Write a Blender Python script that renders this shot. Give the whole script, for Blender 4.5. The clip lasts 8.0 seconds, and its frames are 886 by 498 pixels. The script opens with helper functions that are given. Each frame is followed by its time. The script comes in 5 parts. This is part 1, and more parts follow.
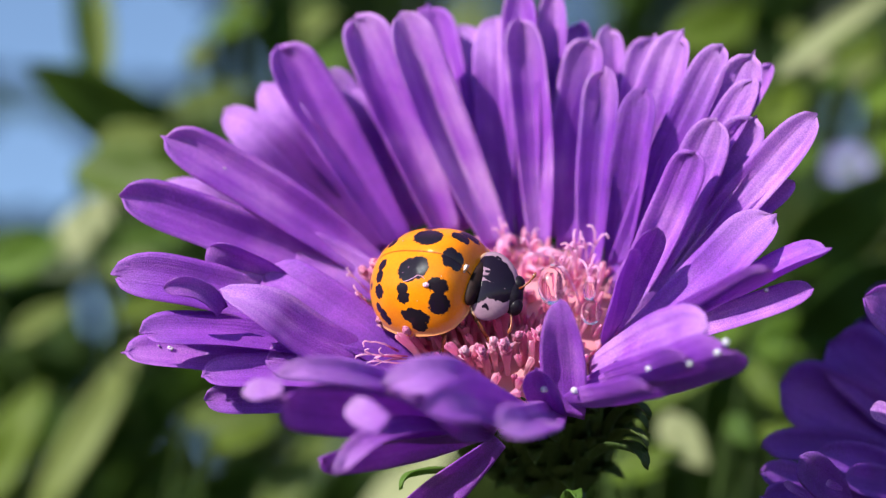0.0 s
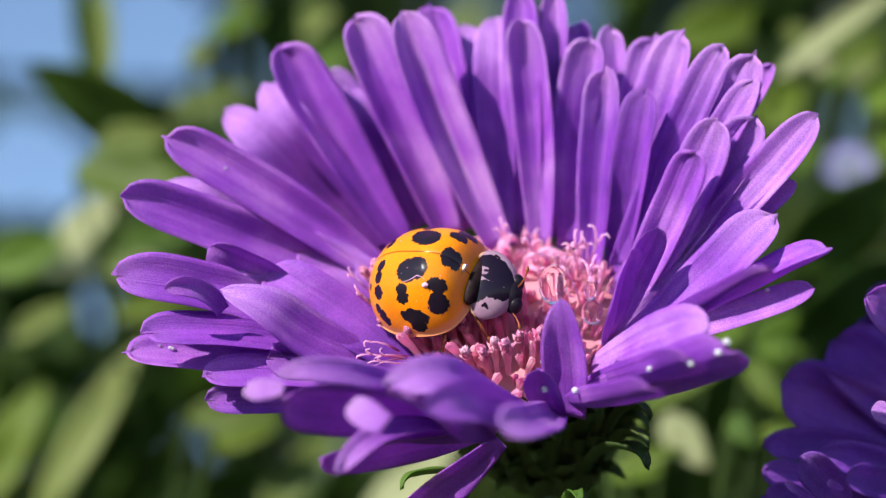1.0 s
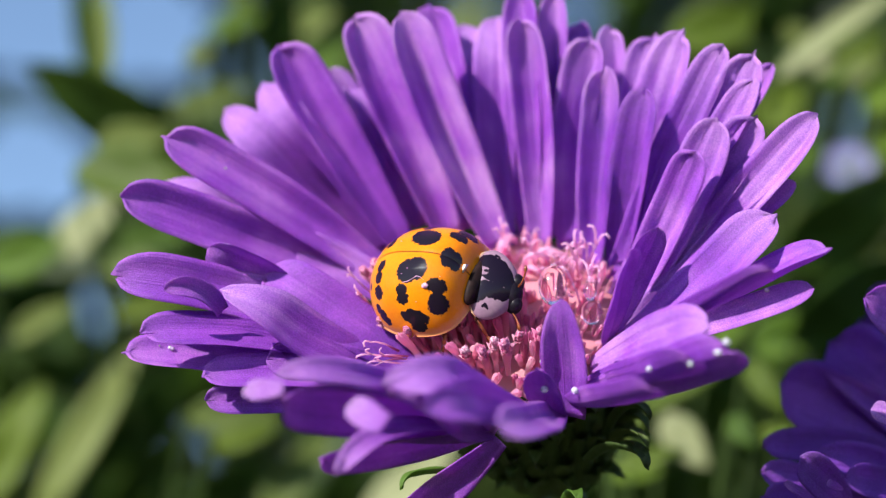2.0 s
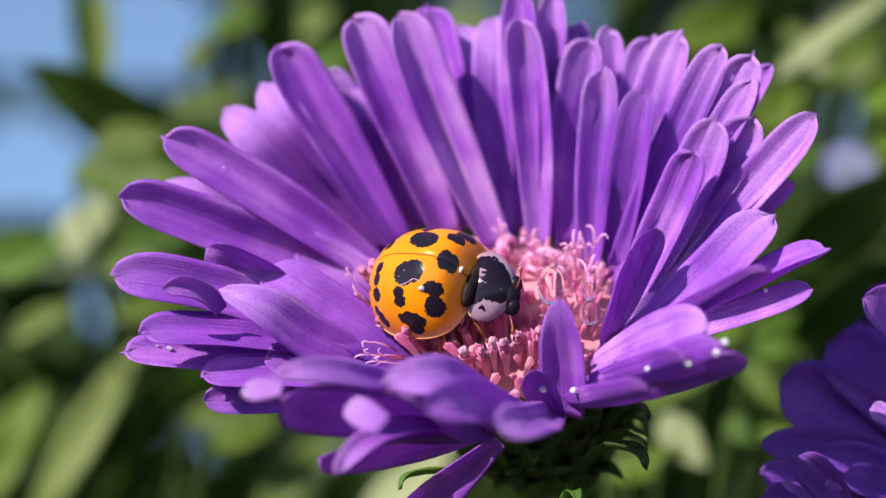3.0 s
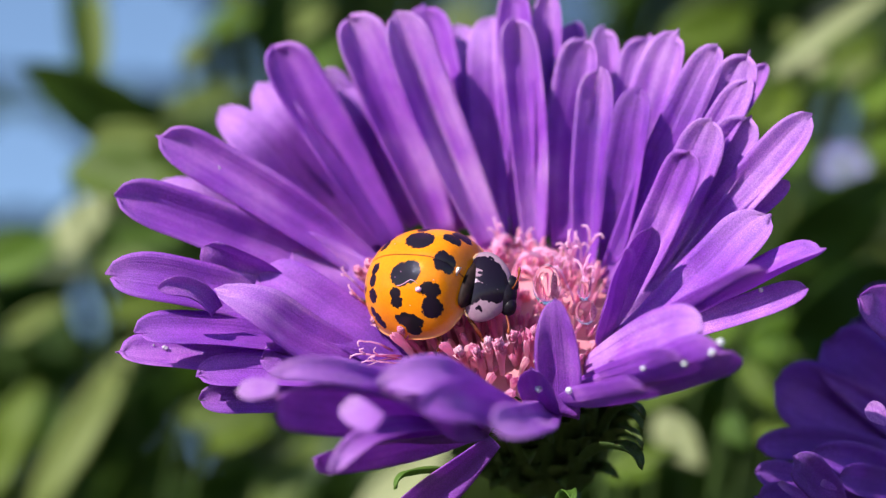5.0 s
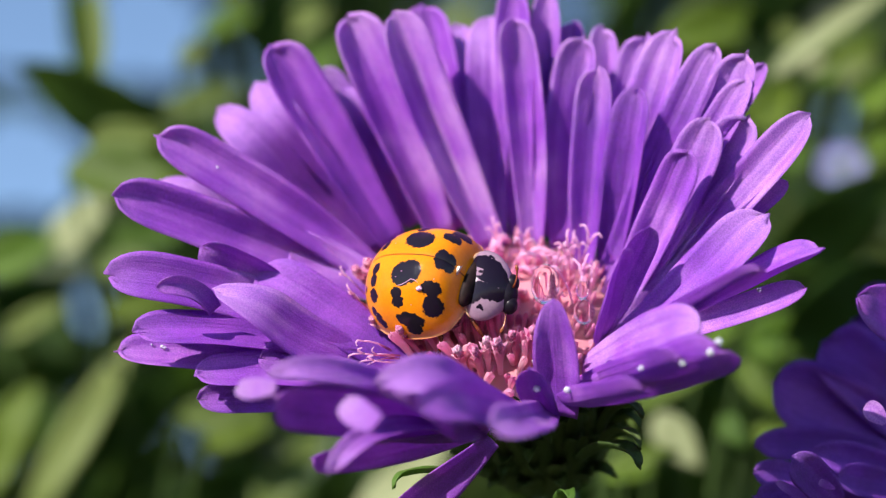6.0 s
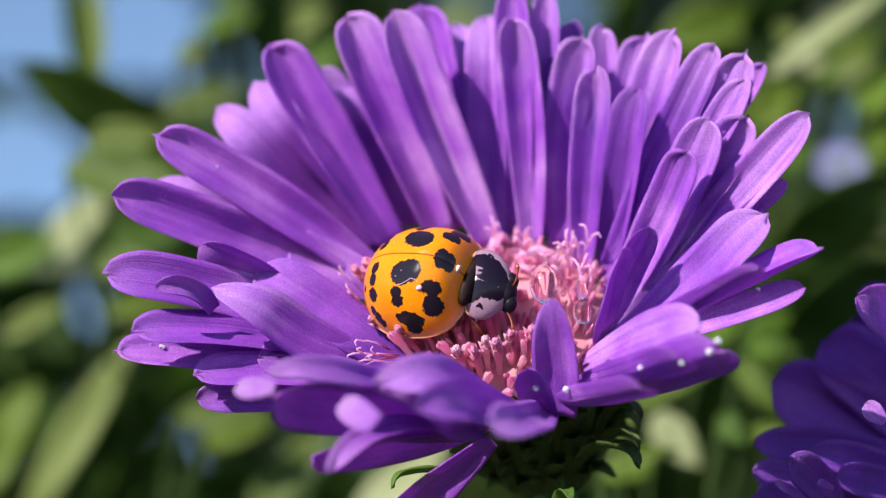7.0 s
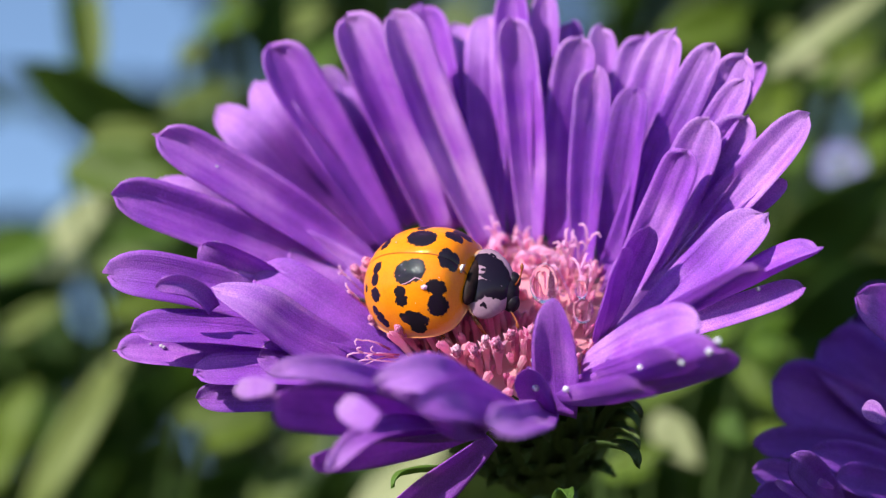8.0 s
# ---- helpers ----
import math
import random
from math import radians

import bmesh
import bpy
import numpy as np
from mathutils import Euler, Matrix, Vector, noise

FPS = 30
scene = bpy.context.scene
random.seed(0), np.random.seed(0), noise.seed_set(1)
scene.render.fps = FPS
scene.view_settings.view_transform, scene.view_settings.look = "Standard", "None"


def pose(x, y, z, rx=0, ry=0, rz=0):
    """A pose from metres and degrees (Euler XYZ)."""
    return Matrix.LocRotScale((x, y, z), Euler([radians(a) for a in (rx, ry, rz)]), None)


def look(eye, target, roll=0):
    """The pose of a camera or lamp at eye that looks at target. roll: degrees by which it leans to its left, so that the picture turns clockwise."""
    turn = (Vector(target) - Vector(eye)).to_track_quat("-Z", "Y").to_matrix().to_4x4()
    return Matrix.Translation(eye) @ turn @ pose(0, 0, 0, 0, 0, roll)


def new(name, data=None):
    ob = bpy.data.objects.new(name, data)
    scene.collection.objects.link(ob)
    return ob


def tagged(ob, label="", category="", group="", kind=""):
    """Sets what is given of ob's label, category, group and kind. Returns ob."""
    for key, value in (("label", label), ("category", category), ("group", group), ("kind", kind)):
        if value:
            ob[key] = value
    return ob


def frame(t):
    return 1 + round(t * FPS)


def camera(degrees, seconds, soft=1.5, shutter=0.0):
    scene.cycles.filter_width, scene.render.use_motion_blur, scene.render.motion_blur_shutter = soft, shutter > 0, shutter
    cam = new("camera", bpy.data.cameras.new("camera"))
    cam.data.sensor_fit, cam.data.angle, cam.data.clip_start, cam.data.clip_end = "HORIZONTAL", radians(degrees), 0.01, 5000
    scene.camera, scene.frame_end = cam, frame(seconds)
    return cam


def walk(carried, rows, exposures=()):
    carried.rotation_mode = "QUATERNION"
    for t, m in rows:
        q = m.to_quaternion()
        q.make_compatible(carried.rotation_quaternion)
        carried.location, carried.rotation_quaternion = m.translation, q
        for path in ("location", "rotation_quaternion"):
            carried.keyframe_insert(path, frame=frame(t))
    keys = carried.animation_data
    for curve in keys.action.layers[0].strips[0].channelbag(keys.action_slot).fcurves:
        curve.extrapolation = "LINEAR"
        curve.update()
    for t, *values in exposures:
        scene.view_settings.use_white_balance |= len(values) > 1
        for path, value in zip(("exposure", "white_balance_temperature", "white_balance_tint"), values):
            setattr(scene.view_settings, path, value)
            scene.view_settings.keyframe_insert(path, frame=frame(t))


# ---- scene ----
# A ladybird on a violet aster in the sun, seen through a macro lens. Small parts are given in millimetres.
MM = 0.001


def mm(x, y, z):
    return Vector((x, y, z)) * MM


# ---- camera ----
EYE = Vector((-0.002236, -0.099601, 0.617041))
cam = camera(22.0, 8.0, soft=1.2)
cam.data.dof.use_dof = True
cam.data.dof.focus_distance = 0.1005
cam.data.dof.aperture_fstop = 26.0
cam.data.dof.aperture_blades = 0


def aim(t, yaw, pitch):
    """The camera stands still and turns a little; yaw to the right and pitch upwards, in degrees."""
    return (t, pose(EYE.x, EYE.y, EYE.z, 110.0 + pitch, 0, -yaw))


walk(cam, [
    aim(0, 0.0000, 0.0000),
    aim(0.5, -0.0227, 0.0028),
    aim(1, -0.0241, 0.0000),
    aim(1.5, -0.0241, 0.0000),
    aim(2.25, -0.0057, 0.0000),
    aim(3, 0.0199, 0.0043),
    aim(3.5, 0.0426, 0.0000),
    aim(4, 0.0881, -0.0014),
    aim(4.5, 0.1165, -0.0028),
    aim(5.25, 0.1534, -0.0085),
    aim(6, 0.1847, -0.0170),
    aim(6.5, 0.1818, -0.0156),
    aim(7, 0.2102, -0.0284),
    aim(7.5, 0.2188, -0.0355),
    aim(8, 0.2131, -0.0369),
])

# ---- world and sun ----
SUN_ELEVATION, SUN_AZIMUTH = 27.8, -137.2  # degrees; azimuth clockwise from +y
world = bpy.data.worlds.new("sky")
scene.world = world
world.use_nodes = True
sky = world.node_tree.nodes.new("ShaderNodeTexSky")
sky.sky_type, sky.sun_disc = "NISHITA", False
sky.sun_elevation, sky.sun_rotation = radians(SUN_ELEVATION), radians(SUN_AZIMUTH)
sky.air_density, sky.dust_density, sky.ozone_density, sky.altitude = 1.0, 0.0, 2.0, 500
world.node_tree.links.new(sky.outputs[0], world.node_tree.nodes["Background"].inputs[0])
world.node_tree.nodes["Background"].inputs[1].default_value = 0.115
sun = new("sun", bpy.data.lights.new("sun", "SUN"))
sun.data.energy, sun.data.angle, sun.data.color = 4.7, radians(0.53), (1.0, 0.95, 0.87)
to_sun = Vector((math.sin(radians(SUN_AZIMUTH)) * math.cos(radians(SUN_ELEVATION)),
                 math.cos(radians(SUN_AZIMUTH)) * math.cos(radians(SUN_ELEVATION)), math.sin(radians(SUN_ELEVATION))))
sun.matrix_world = look(to_sun * 3.0, (0, 0, 0))
scene.view_settings.exposure = 0.89


# ---- materials ----
class Mat:
    """A node material: a few shorthands over one node tree."""

    def __init__(self, name):
        self.m = bpy.data.materials.new(name)
        self.m.use_nodes = True
        self.nt = self.m.node_tree
        self.bsdf = self.nt.nodes["Principled BSDF"]
        self.out = self.nt.nodes["Material Output"]

    def node(self, kind, **props):
        n = self.nt.nodes.new(kind)
        for k, v in props.items():
            setattr(n, k, v)
        return n

    def link(self, a, b):
        self.nt.links.new(a, b)

    def set(self, **values):
        for k, v in values.items():
            self.bsdf.inputs[k.replace("_", " ")].default_value = v
        return self

    def coords(self, which="Object", scale=(1, 1, 1), shift=None):
        c = self.node("ShaderNodeTexCoord")
        mp = self.node("ShaderNodeMapping")
        mp.inputs["Scale"].default_value = scale
        self.link(c.outputs[which], mp.inputs["Vector"])
        if shift is not None:
            self.link(shift, mp.inputs["Location"])
        return mp.outputs[0]

    def noise(self, vec, scale, detail=3.0, rough=0.5, dist=0.0):
        n = self.node("ShaderNodeTexNoise")
        n.inputs["Scale"].default_value, n.inputs["Detail"].default_value = scale, detail
        n.inputs["Roughness"].default_value, n.inputs["Distortion"].default_value = rough, dist
        self.link(vec, n.inputs["Vector"])
        return n.outputs["Fac"]

    def ramp(self, fac, *stops):
        r = self.node("ShaderNodeValToRGB")
        e = r.color_ramp.elements
        while len(e) < len(stops):
            e.new(0.5)
        for i, (p, c) in enumerate(stops):
            e[i].position, e[i].color = p, (*c, 1)
        self.link(fac, r.inputs[0])
        return r.outputs[0]

    def math(self, op, a, b=None, c=None):
        n = self.node("ShaderNodeMath", operation=op)
        for i, v in enumerate((a, b, c)):
            if v is None:
                continue
            if isinstance(v, (int, float)):
                n.inputs[i].default_value = v
            else:
                self.link(v, n.inputs[i])
        return n.outputs[0]

    def mix(self, fac, a, b, blend="MIX"):
        n = self.node("ShaderNodeMix", data_type="RGBA", blend_type=blend)
        for socket, v in ((n.inputs[0], fac), (n.inputs[6], a), (n.inputs[7], b)):
            if isinstance(v, (int, float)):
                socket.default_value = v
            elif isinstance(v, tuple):
                socket.default_value = (*v, 1)
            else:
                self.link(v, socket)
        return n.outputs[2]

    def bump(self, height, distance, strength=1.0, normal=None):
        b = self.node("ShaderNodeBump")
        b.inputs["Strength"].default_value, b.inputs["Distance"].default_value = strength, distance
        self.link(height, b.inputs["Height"])
        if normal is not None:
            self.link(normal, b.inputs["Normal"])
        return b.outputs[0]

    def color(self, c):
        self.link(c, self.bsdf.inputs["Base Color"])
        return self

    def normal(self, n):
        self.link(n, self.bsdf.inputs["Normal"])
        return self

    def translucent(self, color, fac, normal=None):
        """Lets part of the light through, as a thin petal or leaf does."""
        t = self.node("ShaderNodeBsdfTranslucent")
        if isinstance(color, tuple):
            t.inputs[0].default_value = (*color, 1)
        else:
            self.link(color, t.inputs[0])
        if normal is not None:
            self.link(normal, t.inputs["Normal"])
        mx = self.node("ShaderNodeMixShader")
        mx.inputs[0].default_value = fac
        self.link(self.bsdf.outputs[0], mx.inputs[1])
        self.link(t.outputs[0], mx.inputs[2])
        self.link(mx.outputs[0], self.out.inputs[0])
        return self

    def random(self):
        return self.node("ShaderNodeObjectInfo").outputs["Random"]


def petal_material(name, deep, mid, pale, through_color, lit_tip_from=0.86, lit_tip_mix=0.55):
    """Violet petal skin: fine lengthwise veins, blotches of pigment and a faint sparkle of cells; the paler tip is
    painted sunlight.
    """
    k = Mat(name)
    rnd = k.random()
    comb = k.node("ShaderNodeCombineXYZ")
    k.link(k.math("MULTIPLY", rnd, 40.0), comb.inputs[0])
    k.link(k.math("MULTIPLY", rnd, 17.0), comb.inputs[1])
    streak = k.noise(k.coords("UV", (0.9, 7, 1), comb.outputs[0]), 1.0, 4.0, 0.6)
    veins = k.noise(k.coords("UV", (0.7, 26, 1), comb.outputs[0]), 1.0, 3.0, 0.6)
    blot = k.noise(k.coords("Object", (1, 1, 1)), 260.0, 2.0)
    cells = k.noise(k.coords("UV", (260, 60, 1)), 1.0, 1.0)
    tone = k.math("ADD", k.math("MULTIPLY", streak, 0.32), k.math("MULTIPLY", blot, 0.68))
    tone = k.math("ADD", tone, k.math("MULTIPLY", k.math("SUBTRACT", rnd, 0.5), 0.10))
    base = k.ramp(tone, (0.30, deep), (0.5, mid), (0.72, pale))
    sep = k.node("ShaderNodeSeparateXYZ")
    k.link(k.node("ShaderNodeTexCoord").outputs["UV"], sep.inputs[0])
    # Paler towards the tip: the sun on bent petal ends, put into the colour.
    tip = k.math("MULTIPLY", k.math("SUBTRACT", k.math("ADD", sep.outputs[0], k.math("MULTIPLY", streak, 0.35)), lit_tip_from), 2.2)
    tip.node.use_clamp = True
    base = k.mix(k.math("MULTIPLY", tip, lit_tip_mix), base, pale)
    base = k.mix(k.math("MULTIPLY", veins, 0.30), base, deep)
    fleck = k.noise(k.coords("Object"), 1600.0, 4.0, 0.65)
    base = k.mix(0.30, base, k.ramp(fleck, (0.32, (0.34, 0.33, 0.36)), (0.68, (0.68, 0.66, 0.70))), "OVERLAY")
    speck = k.noise(k.coords("Object"), 14000.0, 2.0, 0.7)
    base = k.mix(0.62, base, k.ramp(speck, (0.36, (0.28, 0.28, 0.28)), (0.64, (0.74, 0.72, 0.76))), "OVERLAY")
    k.color(base)
    h = k.math("ADD", k.math("MULTIPLY", veins, 1.0), k.math("ADD", k.math("MULTIPLY", cells, 0.6), k.math("MULTIPLY", speck, 0.5)))
    n = k.bump(h, 0.00005, 1.0)
    k.normal(n)
    k.set(Roughness=0.38, Specular_IOR_Level=0.5, Sheen_Weight=0.12, Sheen_Roughness=0.4)
    k.bsdf.inputs["Sheen Tint"].default_value = (0.8, 0.5, 1.0, 1)
    return k.translucent(k.mix(0.5, base, through_color), 0.42, n).m


PETAL = petal_material("petal_violet", (0.19, 0.034, 0.42), (0.40, 0.086, 0.64), (0.73, 0.31, 0.87), (0.62, 0.18, 0.84))
# The same skin with a longer, stronger painted sunlit tip.
PETAL_LIT_TIPPED = petal_material("petal_lit_tipped", (0.19, 0.034, 0.42), (0.40, 0.086, 0.64), (0.77, 0.40, 0.88), (0.62, 0.18, 0.84), 0.74, 0.80)
# Paler petal colours for the two short lobes in front.
PETAL_PALER = petal_material("petal_paler", (0.30, 0.08, 0.52), (0.50, 0.18, 0.72), (0.82, 0.48, 0.90), (0.64, 0.22, 0.84), 0.6, 0.7)
# Darker, bluer petal copy: the shade on the neighbour aster put into colour.
PETAL_SHADED = petal_material("petal_violet_shaded", (0.11, 0.020, 0.28), (0.22, 0.048, 0.47), (0.40, 0.13, 0.68), (0.34, 0.06, 0.60))
PETAL_LILAC = petal_material("petal_lilac", (0.36, 0.36, 0.72), (0.48, 0.48, 0.82), (0.64, 0.64, 0.90), (0.36, 0.34, 0.74))


def leaf_material(name, dark, mid, pale, glow, gloss=0.25):
    k = Mat(name)
    v = k.coords("Object")
    n1 = k.noise(v, 120.0, 4.0)
    veins = k.noise(k.coords("UV", (9, 2, 1)), 2.5, 2.0)
    t = k.math("ADD", k.math("MULTIPLY", n1, 0.6), k.math("MULTIPLY", k.random(), 0.4))
    base = k.ramp(t, (0.25, dark), (0.5, mid), (0.78, pale))
    k.color(base)
    n = k.bump(k.math("ADD", veins, n1), 0.0002, 0.5)
    k.normal(n)
    k.set(Roughness=0.55, Specular_IOR_Level=gloss)
    return k.translucent(glow, 0.3, n).m


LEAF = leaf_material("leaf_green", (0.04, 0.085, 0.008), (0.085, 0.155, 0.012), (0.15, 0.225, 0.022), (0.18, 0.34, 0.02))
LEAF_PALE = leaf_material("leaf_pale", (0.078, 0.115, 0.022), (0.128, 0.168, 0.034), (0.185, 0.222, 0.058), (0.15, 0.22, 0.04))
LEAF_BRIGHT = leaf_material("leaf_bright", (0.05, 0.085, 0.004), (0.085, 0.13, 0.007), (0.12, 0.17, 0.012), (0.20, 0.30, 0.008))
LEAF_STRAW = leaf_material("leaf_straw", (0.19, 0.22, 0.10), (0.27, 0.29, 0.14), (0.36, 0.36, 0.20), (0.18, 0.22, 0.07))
# Darker leaf copy: deep shade between the leaves is put into its colour.
LEAF_SHADED = leaf_material("leaf_shaded", (0.016, 0.040, 0.007), (0.030, 0.062, 0.009), (0.052, 0.095, 0.014), (0.05, 0.10, 0.01), 0.08)
k = Mat("thicket_leaves")
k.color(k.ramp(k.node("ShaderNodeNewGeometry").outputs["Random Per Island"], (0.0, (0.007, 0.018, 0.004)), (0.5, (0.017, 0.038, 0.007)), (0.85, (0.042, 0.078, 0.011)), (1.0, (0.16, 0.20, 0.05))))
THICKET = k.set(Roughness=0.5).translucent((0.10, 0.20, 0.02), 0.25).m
BRACT = leaf_material("bract_green", (0.04, 0.07, 0.02), (0.075, 0.115, 0.03), (0.11, 0.15, 0.04), (0.12, 0.20, 0.03))
BRACT_PALE = leaf_material("bract_pale", (0.06, 0.13, 0.02), (0.11, 0.20, 0.03), (0.17, 0.27, 0.06), (0.20, 0.34, 0.04))


def plain(name, color, rough=0.5, vary=0.3, scale=900.0, relief=0.00003, **more):
    """A surface of one colour with mottling and fine relief."""
    k = Mat(name)
    n = k.noise(k.coords("Object"), scale, 4.0)
    lo, hi = tuple(c * (1 - vary) for c in color), tuple(min(1.0, c * (1 + vary)) for c in color)
    k.color(k.ramp(n, (0.3, lo), (0.7, hi)))
    k.normal(k.bump(n, relief, 0.6))
    k.set(Roughness=rough, **more)
    return k


def floret_material(name, low, high, fac):
    k = Mat(name)
    n = k.noise(k.coords("Object"), 1500.0, 3.0)
    z = k.node("ShaderNodeSeparateXYZ")
    k.link(k.coords("Object"), z.inputs[0])
    up = k.math("MULTIPLY", z.outputs[2], 1000.0 / 3.2)
    t = k.math("ADD", up, k.math("MULTIPLY", k.math("SUBTRACT", n, 0.5), 0.5))
    t = k.math("ADD", t, k.math("MULTIPLY", k.math("SUBTRACT", k.random(), 0.5), 0.5))
    c = k.ramp(t, (0.34, low), (0.78, high))
    k.color(c)
    k.normal(k.bump(n, 0.00004, 0.5))
    k.set(Roughness=0.38, Specular_IOR_Level=0.45)
    return k.translucent(c, fac).m


FLORET = floret_material("floret_pink", (0.94, 0.60, 0.72), (0.88, 0.40, 0.62), 0.6)
FLORET_DEEP = floret_material("floret_magenta", (0.92, 0.52, 0.64), (0.76, 0.24, 0.48), 0.6)
FLORET_PALE = floret_material("floret_pale", (0.86, 0.40, 0.50), (0.86, 0.38, 0.60), 0.5)
DISC = floret_material("disc_pink", (0.84, 0.34, 0.42), (0.86, 0.40, 0.52), 0.4)
STYLE = floret_material("style_pale", (0.80, 0.28, 0.52), (0.94, 0.60, 0.82), 0.6)


def grainy(name, dark, pale):
    """A rough column set with pale grains of pollen."""
    k = Mat(name)
    n = k.noise(k.coords("Object"), 15000.0, 2.0, 0.6)
    k.color(k.ramp(n, (0.42, dark), (0.60, pale)))
    k.normal(k.bump(n, 0.00008, 1.0))
    return k.set(Roughness=0.4, Specular_IOR_Level=0.5).m


ANTHER = grainy("anther_magenta", (0.42, 0.05, 0.20), (0.84, 0.40, 0.60))
POLLEN = grainy("pollen_pale", (0.55, 0.16, 0.34), (0.92, 0.66, 0.80))
STEM = plain("stem_green", (0.07, 0.11, 0.03), 0.5, 0.4, 400.0, 0.0001).m
TWIG = plain("twig_dark", (0.026, 0.045, 0.010), 0.8, 0.4, 400.0, 0.0001, Specular_IOR_Level=0.1).m
SOIL = plain("soil", (0.055, 0.05, 0.025), 0.9, 0.6, 14.0, 0.01).m
LEG = plain("leg_amber", (0.20, 0.05, 0.014), 0.25, 0.5, 3000.0, 0.00002, Coat_Weight=0.4).m
BODY = plain("beetle_black", (0.009, 0.006, 0.011), 0.4, 0.5, 4000.0, 0.00002, Specular_IOR_Level=0.1, Coat_Weight=0.08, Coat_Roughness=0.1).m
HORN = plain("horn_brown", (0.013, 0.006, 0.006), 0.6, 0.7, 2500.0, 0.00002, Specular_IOR_Level=0.1, Coat_Weight=0.05).m
CREAM = plain("shell_cream", (0.72, 0.60, 0.50), 0.3, 0.2, 4000.0, 0.00001, Coat_Weight=0.5).m
# Half milky, not clear: the white body stands in for the sun's glint.
DEW = Mat("dew").set(Base_Color=(0.95, 0.93, 1, 1), Roughness=0.10, IOR=1.333, Transmission_Weight=0.55).m
CLEAR = Mat("clear_horn").set(Base_Color=(0.80, 0.50, 0.30, 1), Roughness=0.15, IOR=1.45, Transmission_Weight=0.5).m
WATER = Mat("water").set(Base_Color=(1, 1, 1, 1), Roughness=0.05, IOR=1.333, Transmission_Weight=1.0).m


def spotted(name, ground, ink, spots, ragged, mirror=True, seam=0.0, holes=(), grain=0.000009, coat=0.6, margin=None, **more):
    """A shell with dark spots: each spot is a ball (x, y, z, radius) in millimetres that the shell cuts, with ragged edges."""
    k = Mat(name)
    sep = k.node("ShaderNodeSeparateXYZ")
    k.link(k.coords("Object", (1000, 1000, 1000)), sep.inputs[0])
    comb = k.node("ShaderNodeCombineXYZ")
    k.link(sep.outputs[0], comb.inputs[0])
    k.link(k.math("ABSOLUTE", sep.outputs[1]) if mirror else sep.outputs[1], comb.inputs[1])
    k.link(sep.outputs[2], comb.inputs[2])
    edge = k.math("MULTIPLY", k.math("SUBTRACT", k.noise(k.coords("Object"), 6500.0, 2.0, 0.5), 0.5), ragged)
    least = None
    for x, y, z, r in spots:
        d = k.node("ShaderNodeVectorMath", operation="DISTANCE")
        k.link(comb.outputs[0], d.inputs[0])
        d.inputs[1].default_value = (x, y, z)
        s = k.math("SUBTRACT", d.outputs["Value"], r)
        least = s if least is None else k.math("MINIMUM", least, s)
    for x, y, z, r in holes:
        d = k.node("ShaderNodeVectorMath", operation="DISTANCE")
        k.link(comb.outputs[0], d.inputs[0])
        d.inputs[1].default_value = (x, y, z)
        least = k.math("MAXIMUM", least, k.math("SUBTRACT", r, d.outputs["Value"]))
    mask = k.math("MULTIPLY_ADD", k.math("ADD", least, edge), -25.0, 0.5)
    mask.node.use_clamp = True
    mott = k.math("ADD", k.math("MULTIPLY", k.noise(k.coords("Object"), 700.0, 4.0), 0.65), k.math("MULTIPLY", k.noise(k.coords("Object"), 7000.0, 3.0, 0.7), 0.35))
    fine = k.noise(k.coords("Object"), 26000.0, 2.0)
    g = k.ramp(mott, (0.3, ground[0]), (0.7, ground[1]))
    if seam:
        line = k.math("MULTIPLY_ADD", k.math("ABSOLUTE", sep.outputs[1]), -1.0 / seam, 1.2)
        line.node.use_clamp = True
        g = k.mix(line, g, (0.22, 0.04, 0.003))
    if margin:
        low = k.math("MULTIPLY_ADD", k.math("ADD", sep.outputs[2], edge), -2.6, 1.25)
        low.node.use_clamp = True
        g = k.mix(k.math("MULTIPLY", low, 0.8), g, margin)
    k.color(k.mix(mask, g, ink))
    k.normal(k.bump(fine, 0.000012, 0.5))
    k.link(k.bump(k.noise(k.coords("Object"), 30000.0, 2.0, 0.7), grain * 0.28, 1.0, k.bump(k.noise(k.coords("Object"), 8000.0, 3.0, 0.6), grain, 1.0)), k.bsdf.inputs["Coat Normal"])
    k.set(Roughness=0.5, Specular_IOR_Level=0.02, Coat_Weight=coat, Coat_IOR=1.45, Coat_Roughness=0.035, **more)
    return k.m


